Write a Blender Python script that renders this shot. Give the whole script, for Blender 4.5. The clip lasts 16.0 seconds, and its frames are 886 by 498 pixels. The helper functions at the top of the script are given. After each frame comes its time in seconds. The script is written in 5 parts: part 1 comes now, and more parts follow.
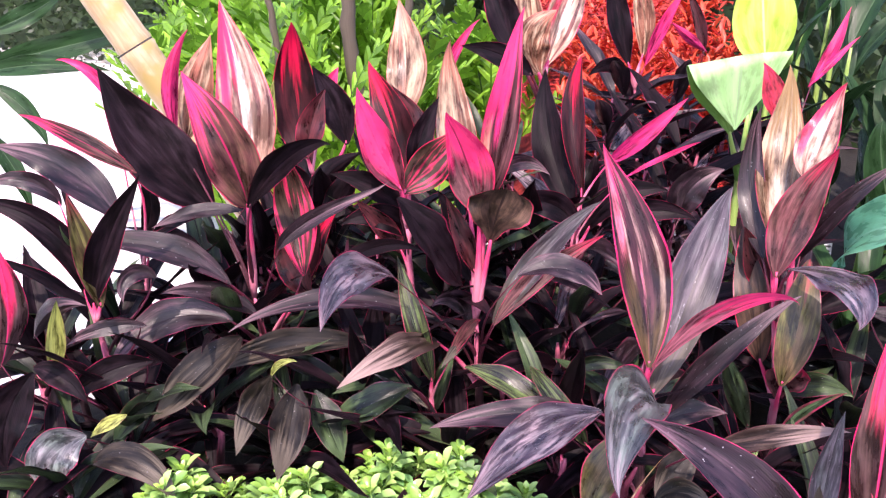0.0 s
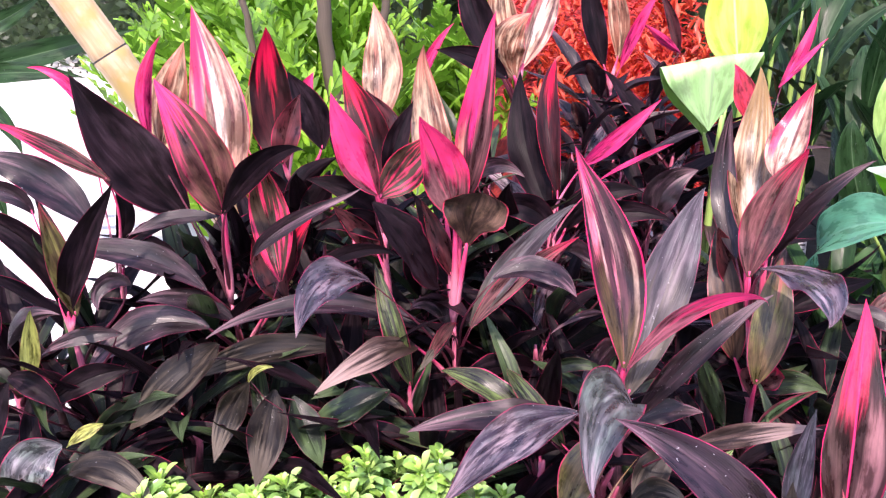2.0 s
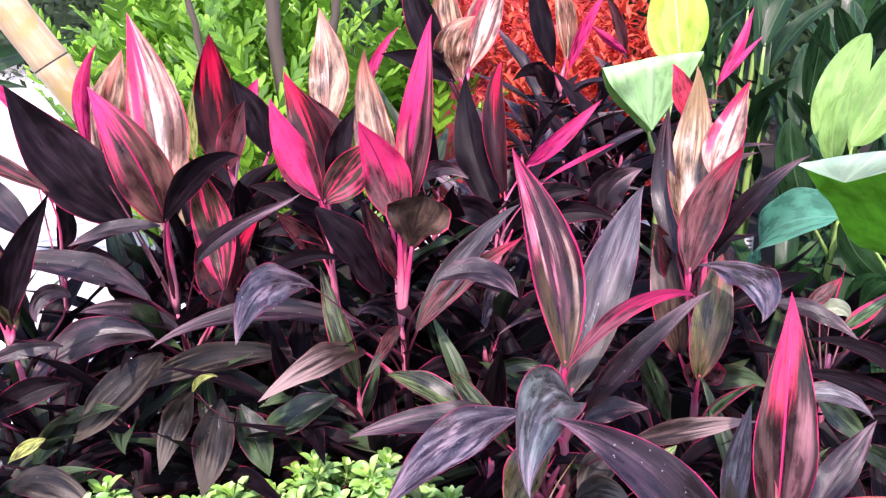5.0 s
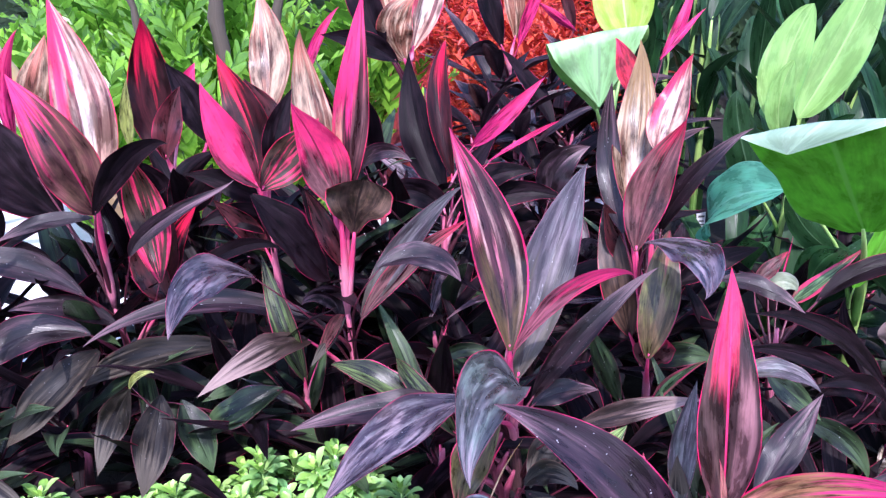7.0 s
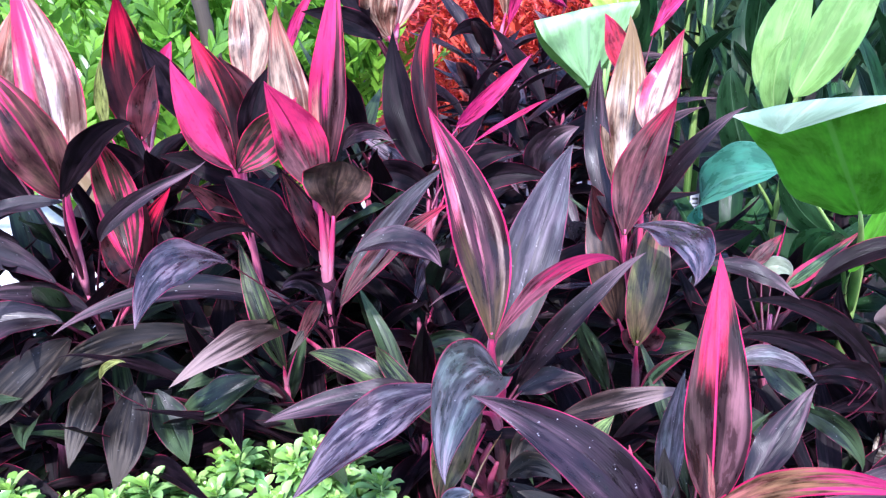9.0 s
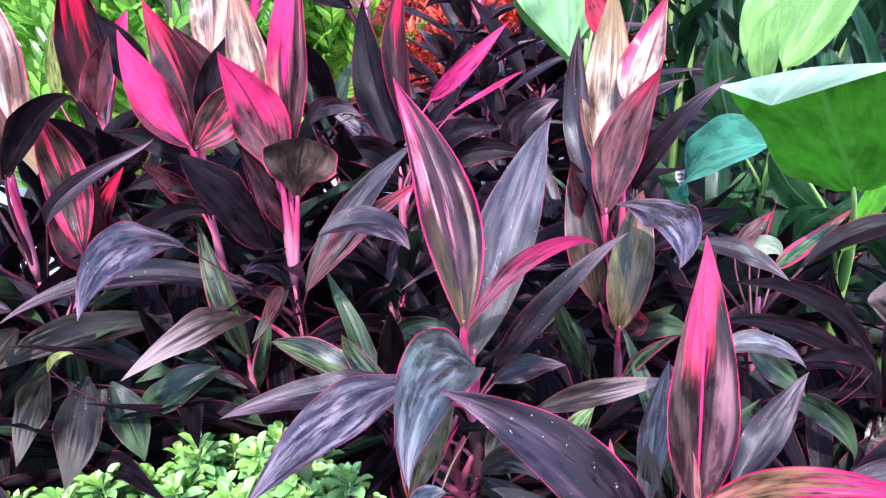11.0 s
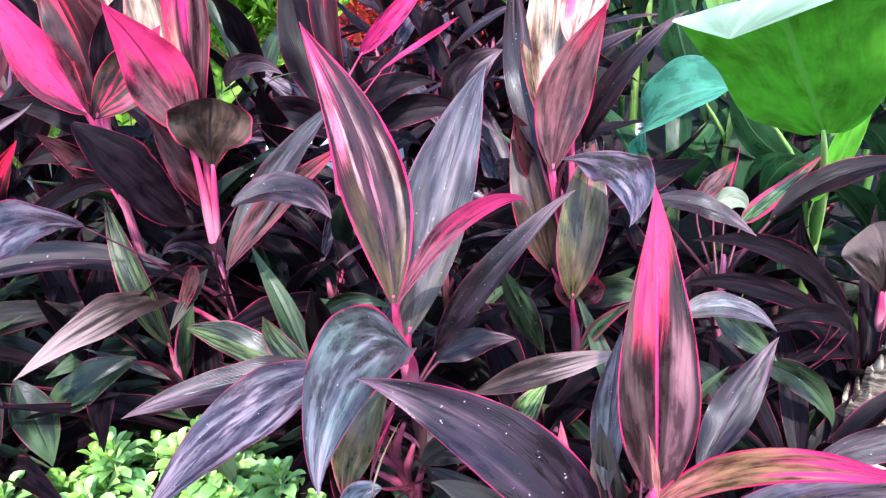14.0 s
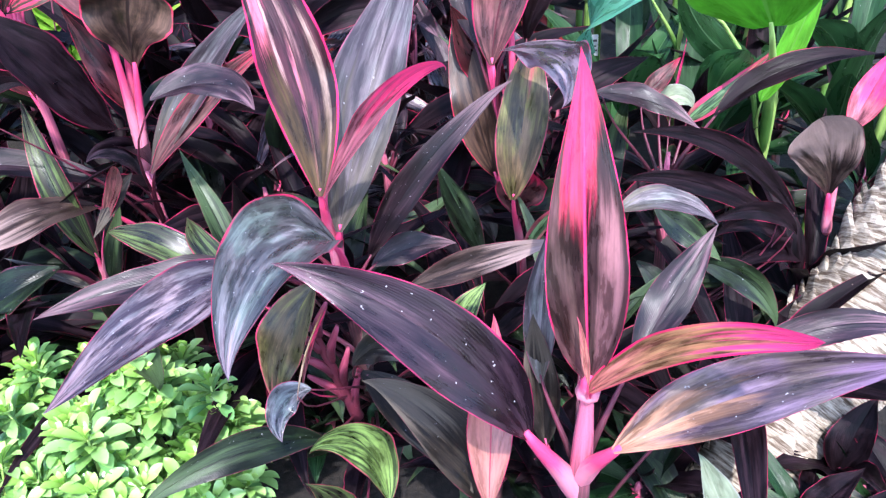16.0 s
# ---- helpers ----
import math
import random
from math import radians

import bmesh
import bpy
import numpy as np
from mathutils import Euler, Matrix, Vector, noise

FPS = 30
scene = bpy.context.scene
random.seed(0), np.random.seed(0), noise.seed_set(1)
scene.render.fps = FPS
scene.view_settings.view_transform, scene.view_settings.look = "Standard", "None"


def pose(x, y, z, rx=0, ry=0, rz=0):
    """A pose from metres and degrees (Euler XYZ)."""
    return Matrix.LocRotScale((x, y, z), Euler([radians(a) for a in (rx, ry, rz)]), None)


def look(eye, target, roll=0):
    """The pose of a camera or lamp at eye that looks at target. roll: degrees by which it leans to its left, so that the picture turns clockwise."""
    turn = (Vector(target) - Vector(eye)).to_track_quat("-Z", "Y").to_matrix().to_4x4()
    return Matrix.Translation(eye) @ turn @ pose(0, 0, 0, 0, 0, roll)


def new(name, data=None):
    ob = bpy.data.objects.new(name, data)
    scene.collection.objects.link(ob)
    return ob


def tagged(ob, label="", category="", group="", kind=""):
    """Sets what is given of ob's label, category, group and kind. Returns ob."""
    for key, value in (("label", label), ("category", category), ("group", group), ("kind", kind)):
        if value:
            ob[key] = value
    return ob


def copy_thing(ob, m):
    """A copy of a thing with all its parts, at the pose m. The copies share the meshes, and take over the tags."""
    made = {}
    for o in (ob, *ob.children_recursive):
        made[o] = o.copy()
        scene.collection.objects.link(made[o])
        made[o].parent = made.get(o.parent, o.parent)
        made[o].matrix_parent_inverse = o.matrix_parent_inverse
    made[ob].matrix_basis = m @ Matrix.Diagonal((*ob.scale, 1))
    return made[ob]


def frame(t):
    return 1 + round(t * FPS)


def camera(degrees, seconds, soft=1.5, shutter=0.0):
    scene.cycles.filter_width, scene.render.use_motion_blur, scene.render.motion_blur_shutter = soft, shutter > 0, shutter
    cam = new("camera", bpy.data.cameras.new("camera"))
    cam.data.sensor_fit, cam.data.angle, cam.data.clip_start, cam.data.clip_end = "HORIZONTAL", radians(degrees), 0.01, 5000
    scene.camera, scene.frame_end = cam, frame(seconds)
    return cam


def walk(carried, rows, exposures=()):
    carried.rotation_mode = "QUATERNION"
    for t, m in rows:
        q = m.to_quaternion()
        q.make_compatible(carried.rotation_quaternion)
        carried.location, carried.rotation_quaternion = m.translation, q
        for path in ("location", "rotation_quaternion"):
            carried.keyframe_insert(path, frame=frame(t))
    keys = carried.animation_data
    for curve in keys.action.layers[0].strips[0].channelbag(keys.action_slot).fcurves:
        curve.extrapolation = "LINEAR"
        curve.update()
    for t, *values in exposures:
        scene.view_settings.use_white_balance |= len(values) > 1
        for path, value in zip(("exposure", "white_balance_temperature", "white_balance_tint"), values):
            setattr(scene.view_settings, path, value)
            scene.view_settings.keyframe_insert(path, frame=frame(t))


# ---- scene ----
# camera and its walk
cam = camera(54.6, 16.0, soft=1.3)
METRES, EYE, TILT, LEAN, TURN = 0.62, 1.40, -24.0, 0.0, 0.0
ROWS = [
    (0.0, 0.0, 0.0, 0.0, 0.0, 0.0, -0.0),
    (0.5, 0.0038, -0.0009, 0.0001, -0.3, 0.1, 0.2),
    (1.0, 0.0104, -0.0001, 0.0001, -0.58, 0.15, 0.35),
    (1.5, 0.0209, -0.0034, 0.0041, -0.81, 0.16, 0.56),
    (2.0, 0.0266, -0.0063, 0.0038, -1.09, 0.17, 0.75),
    (2.5, 0.0373, -0.0107, 0.0023, -1.32, 0.21, 0.91),
    (3.0, 0.049, -0.0171, 0.0036, -1.6, 0.36, 0.97),
    (3.5, 0.061, -0.0245, 0.0027, -1.94, 0.51, 1.12),
    (4.0, 0.0793, -0.028, 0.0013, -2.25, 0.6, 1.38),
    (6.5, 0.1819, 0.0422, -0.0045, -4.71, -0.47, 3.35),
    (7.0, 0.2062, 0.0564, -0.0036, -5.22, -0.82, 3.75),
    (7.5, 0.2257, 0.0705, -0.0042, -5.4, -1.12, 3.94),
    (8.0, 0.2414, 0.0878, -0.005, -5.39, -1.44, 3.97),
    (8.5, 0.2561, 0.1168, -0.0048, -5.24, -1.69, 3.93),
    (11.0, 0.3364, 0.3074, 0.0009, -6.18, -3.61, 4.29),
    (11.5, 0.3556, 0.3489, 0.0026, -6.24, -4.06, 4.96),
    (12.0, 0.3778, 0.3952, -0.0009, -5.93, -4.35, 5.57),
    (12.5, 0.3991, 0.4286, -0.0038, -5.77, -4.59, 5.85),
    (13.0, 0.4204, 0.4576, -0.0135, -6.11, -4.66, 5.96),
    (13.5, 0.455, 0.4997, -0.0287, -6.99, -4.85, 6.2),
    (14.0, 0.4823, 0.5454, -0.0413, -7.89, -5.66, 6.57),
    (14.5, 0.5011, 0.5846, -0.0704, -8.75, -6.76, 6.91),
    (15.0, 0.5112, 0.599, -0.0975, -9.39, -7.44, 6.99),
    (15.5, 0.5328, 0.5932, -0.1363, -9.87, -8.24, 6.91),
    (16.0, 0.5632, 0.6021, -0.1838, -10.0, -9.44, 6.84),
]
walk(cam, [(t, pose(0, 0, EYE, TILT, LEAN, TURN) @ pose(METRES * x, METRES * y, METRES * z, 90 + pitch, roll, yaw)) for t, x, y, z, yaw, pitch, roll in ROWS],
     exposures=[(0.0, 0.97, 6950, 34), (4.2, 0.96, 6750, 34), (6.3, 0.82, 5850, 31), (9.5, 0.96, 5450, 25), (13.5, 1.19, 5750, 17), (16.0, 1.25, 5800, 18)])

# ---- daylight: a bright sky and a high sun over the camera's shoulder ----
SUN_HEIGHT, SUN_SIDE = 56.0, 186.0      # degrees up; degrees from straight ahead, plus to the right
world = bpy.data.worlds.new("world")
scene.world = world
world.use_nodes = True
wn = world.node_tree.nodes
sky = wn.new("ShaderNodeTexSky")
sky.sky_type = "NISHITA"
sky.sun_disc = False
sky.sun_elevation = radians(SUN_HEIGHT)
sky.sun_rotation = radians(SUN_SIDE)
wn["Background"].inputs["Strength"].default_value = 0.29
world.node_tree.links.new(sky.outputs[0], wn["Background"].inputs["Color"])
sun_light = bpy.data.lights.new("sun", "SUN")
sun_light.energy = 3.2
sun_light.angle = radians(1.5)
sun_light.color = (1.0, 0.95, 0.86)
sun = new("sun", sun_light)
e, a = radians(SUN_HEIGHT), radians(SUN_SIDE)
sun.matrix_world = look((4 * math.sin(a) * math.cos(e), 4 * math.cos(a) * math.cos(e), 4 * math.sin(e)), (0, 0, 0))


# ---- materials ----
class Nodes:
    """A short way to write node trees."""

    def __init__(self, name):
        self.mat = bpy.data.materials.new(name)
        self.mat.use_nodes = True
        self.tree = self.mat.node_tree
        self.bsdf = self.tree.nodes["Principled BSDF"]
        self.out = self.tree.nodes["Material Output"]

    def put(self, socket, value):
        if isinstance(value, bpy.types.NodeSocket):
            self.tree.links.new(value, socket)
        elif isinstance(value, (tuple, list)) and len(value) == 3 and socket.type == "RGBA":
            socket.default_value = (*value, 1)
        else:
            socket.default_value = value

    def math(self, op, a, b=0.0, clamp=False):
        n = self.tree.nodes.new("ShaderNodeMath")
        n.operation, n.use_clamp = op, clamp
        self.put(n.inputs[0], a)
        self.put(n.inputs[1], b)
        return n.outputs[0]

    def step(self, value, lo, hi):
        n = self.tree.nodes.new("ShaderNodeMapRange")
        n.interpolation_type = "SMOOTHSTEP"
        self.put(n.inputs["Value"], value)
        n.inputs["From Min"].default_value, n.inputs["From Max"].default_value = lo, hi
        return n.outputs["Result"]

    def mix(self, fac, a, b):
        n = self.tree.nodes.new("ShaderNodeMix")
        n.data_type = "RGBA"
        self.put(n.inputs["Factor"], fac)
        self.put(n.inputs["A"], a)
        self.put(n.inputs["B"], b)
        return n.outputs["Result"]

    def vec(self, x, y, z=0.0):
        n = self.tree.nodes.new("ShaderNodeCombineXYZ")
        for s, v in zip(n.inputs, (x, y, z)):
            self.put(s, v)
        return n.outputs[0]

    def noise(self, vector, scale, detail=3.0, rough=0.55):
        n = self.tree.nodes.new("ShaderNodeTexNoise")
        if vector is not None:
            self.put(n.inputs["Vector"], vector)
        n.inputs["Scale"].default_value = scale
        n.inputs["Detail"].default_value = detail
        n.inputs["Roughness"].default_value = rough
        return n.outputs["Fac"]

    def coords(self, which):
        return self.tree.nodes.new("ShaderNodeTexCoord").outputs[which]

    def uv(self):
        s = self.tree.nodes.new("ShaderNodeSeparateXYZ")
        self.put(s.inputs[0], self.coords("UV"))
        return s.outputs[0], s.outputs[1]

    def random(self):
        return self.tree.nodes.new("ShaderNodeObjectInfo").outputs["Random"]

    def island(self):
        return self.tree.nodes.new("ShaderNodeNewGeometry").outputs["Random Per Island"]

    def bump(self, height, strength, distance=0.002):
        n = self.tree.nodes.new("ShaderNodeBump")
        n.inputs["Strength"].default_value = strength
        n.inputs["Distance"].default_value = distance
        self.put(n.inputs["Height"], height)
        self.put(self.bsdf.inputs["Normal"], n.outputs[0])

    def tint(self, colour, value, lo, hi):
        """Scale a colour's brightness by a value from 0 to 1."""
        n = self.tree.nodes.new("ShaderNodeHueSaturation")
        self.put(n.inputs["Color"], colour)
        self.put(n.inputs["Value"], self.math("ADD", self.math("MULTIPLY", value, hi - lo), lo))
        return n.outputs[0]

    def finish(self, colour, rough, thin=0.0, spec=0.5):
        self.put(self.bsdf.inputs["Base Color"], colour)
        self.put(self.bsdf.inputs["Roughness"], rough)
        self.bsdf.inputs["Specular IOR Level"].default_value = spec
        if thin:
            glow = self.tree.nodes.new("ShaderNodeBsdfTranslucent")
            self.put(glow.inputs["Color"], colour)
            both = self.tree.nodes.new("ShaderNodeMixShader")
            both.inputs[0].default_value = thin
            self.tree.links.new(self.bsdf.outputs[0], both.inputs[1])
            self.tree.links.new(glow.outputs[0], both.inputs[2])
            self.tree.links.new(both.outputs[0], self.out.inputs[0])
        return self.mat


def leaf_material(name, base, streak, tip, reach, edge, streaks=0.5, rough=0.36, thin=0.22, spots=0.0, rib=None, edge_from=0.95, from_side=0.0, bands=5.0, crisp=False, foot=None, worn_edge=False, blot=0.0, spec=0.5, vary=1.0, core=0.0, second=None, stripes=()):
    """A long leaf with parallel streaks, a coloured tip that runs back along the blade, and a coloured margin.
    reach: how far back from the tip the tip's colour runs (0 none, 1 whole blade). second: a streak colour that takes over in large patches.
    stripes: variegation bands (place across from -1 to 1, half width, from, to along the blade, colour)."""
    n = Nodes(name)
    ux, v = n.uv()
    signed = n.math("SUBTRACT", n.math("MULTIPLY", ux, 2.0), 1.0)
    across = n.math("ABSOLUTE", signed)
    r = n.random()
    seed = n.math("MULTIPLY", r, 37.0)
    drift = n.noise(n.vec(n.math("MULTIPLY", ux, 2.0), n.math("MULTIPLY", v, 2.6), seed), 1.0, 2.0)
    half = n.math("MULTIPLY", n.math("GREATER_THAN", ux, 0.5), 7.0)
    ux = n.math("ADD", ux, n.math("MULTIPLY", n.math("SUBTRACT", drift, 0.5), 0.12))
    # streaks leave the midrib and run outwards towards the tip
    vein = n.math("SUBTRACT", n.math("MULTIPLY", across, 0.5), n.math("MULTIPLY", v, 0.20))
    vein = n.math("ADD", vein, n.math("MULTIPLY", n.math("SUBTRACT", drift, 0.5), 0.14))
    deep = n.math("ADD", seed, half)
    broad = n.noise(n.vec(n.math("MULTIPLY", vein, bands), n.math("MULTIPLY", v, 0.8), deep), 1.6, 4.0, 0.52)
    fine = n.noise(n.vec(n.math("MULTIPLY", vein, 34.0), n.math("MULTIPLY", v, 2.4), deep), 1.0, 5.0, 0.68)
    patch = n.noise(n.vec(n.math("MULTIPLY", vein, 3.5), n.math("MULTIPLY", v, 3.2), deep), 1.4, 4.0, 0.6)
    cloud = n.noise(n.vec(n.math("MULTIPLY", ux, 1.7), n.math("MULTIPLY", v, 2.8), n.math("ADD", seed, 11.0)), 1.3, 3.0, 0.6)
    both = n.math("ADD", n.math("MULTIPLY", broad, 0.84), n.math("MULTIPLY", fine, 0.16))
    lo, hi = (0.575 - 0.2 * streaks, 0.685 - 0.2 * streaks) if crisp else (0.55 - 0.34 * streaks, 0.92 - 0.20 * streaks)
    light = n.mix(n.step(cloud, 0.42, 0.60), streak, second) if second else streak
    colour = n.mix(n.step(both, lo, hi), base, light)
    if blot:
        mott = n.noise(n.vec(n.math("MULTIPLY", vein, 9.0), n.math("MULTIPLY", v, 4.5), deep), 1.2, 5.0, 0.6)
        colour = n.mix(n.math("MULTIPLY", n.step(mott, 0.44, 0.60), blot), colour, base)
    # thin broken dark lines along the blade
    dash = n.noise(n.vec(n.math("MULTIPLY", vein, 70.0), n.math("MULTIPLY", v, 5.0), deep), 1.0, 3.0, 0.6)
    colour = n.mix(n.math("MULTIPLY", n.step(dash, 0.55, 0.68), 0.28 * vary), colour, base)
    for place, wide, v0, v1, hue in stripes:
        gap = n.math("ABSOLUTE", n.math("ADD", n.math("SUBTRACT", signed, place), n.math("MULTIPLY", n.math("SUBTRACT", n.math("ADD", n.math("MULTIPLY", broad, 0.6), n.math("MULTIPLY", fine, 0.4)), 0.5), 0.55)))
        run = n.math("ADD", v, n.math("MULTIPLY", n.math("SUBTRACT", fine, 0.5), 0.5))
        mask = n.math("MULTIPLY", n.step(gap, wide, wide * 0.45), n.math("MULTIPLY", n.step(run, v0 - 0.08, v0 + 0.08), n.step(run, v1 + 0.08, v1 - 0.08)))
        colour = n.mix(n.math("MULTIPLY", mask, 0.94), colour, hue)
    if foot:
        colour = n.mix(n.math("MULTIPLY", n.step(n.math("ADD", v, n.math("MULTIPLY", n.math("SUBTRACT", both, 0.5), 1.6)), 0.42, 0.08), 0.8), colour, foot)
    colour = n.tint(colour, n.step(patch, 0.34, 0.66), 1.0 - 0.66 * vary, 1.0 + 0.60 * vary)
    colour = n.tint(colour, n.step(fine, 0.3, 0.7), 1.0 - 0.14 * vary, 1.0 + 0.14 * vary)
    if reach > 0:
        run = n.math("ADD", v, n.math("ADD", n.math("MULTIPLY", n.math("SUBTRACT", broad, 0.5), 1.1), n.math("MULTIPLY", n.math("SUBTRACT", fine, 0.5), 0.28)))
        if from_side:
            run = n.math("ADD", run, n.math("MULTIPLY", n.math("SUBTRACT", ux, 0.5), from_side))
        if core:
            run = n.math("ADD", run, n.math("MULTIPLY", n.math("SUBTRACT", 0.5, across), core))
        mask = n.step(run, 0.90 - reach, 1.20 - reach)
        colour = n.mix(mask, colour, n.tint(n.tint(tip, fine, 0.80, 1.20), n.step(patch, 0.3, 0.7), 0.78, 1.15))
    if rib:
        colour = n.mix(n.math("MULTIPLY", n.step(across, 0.055, 0.02), 0.9), colour, rib)
    # the margin: of uneven width, stronger along one side
    wob = n.math("ADD", across, n.math("MULTIPLY", n.math("SUBTRACT", n.noise(n.vec(half, n.math("MULTIPLY", v, 4.0), seed), 1.6), 0.5), 0.16))
    rim = n.step(wob, edge_from - 0.004, edge_from + 0.03)
    hold = n.noise(n.vec(half, n.math("MULTIPLY", v, 2.2), n.math("ADD", seed, 3.0)), 1.2)
    rim = n.math("MULTIPLY", rim, n.step(hold, 0.38, 0.58) if worn_edge else n.math("ADD", n.math("MULTIPLY", n.step(hold, 0.34, 0.56), 0.6), 0.4))
    colour = n.mix(rim, colour, edge)
    colour = n.tint(colour, r, 0.8, 1.2)
    if spots:
        dots = n.noise(n.vec(n.math("MULTIPLY", ux, 7.0), n.math("MULTIPLY", v, 24.0), seed), 2.3, 1.0)
        colour = n.mix(n.math("MULTIPLY", n.step(dots, 0.745, 0.785), spots), colour, (0.42, 0.40, 0.42))
    veins = n.math("SINE", n.math("MULTIPLY", n.math("SUBTRACT", n.math("MULTIPLY", across, 1.0), n.math("MULTIPLY", v, 0.6)), 80.0))
    groove = n.step(across, 0.0, 0.09)
    n.bump(n.math("ADD", n.math("MULTIPLY", groove, 0.5), n.math("ADD", n.math("MULTIPLY", veins, 0.05), n.math("ADD", n.math("MULTIPLY", fine, 0.18), n.math("ADD", n.math("MULTIPLY", broad, 0.5), n.math("MULTIPLY", patch, 0.7))))), 0.6, 0.0018)
    return n.finish(colour, n.math("ADD", n.math("MULTIPLY", n.step(patch, 0.3, 0.7), 0.26), rough - 0.13), thin, spec)


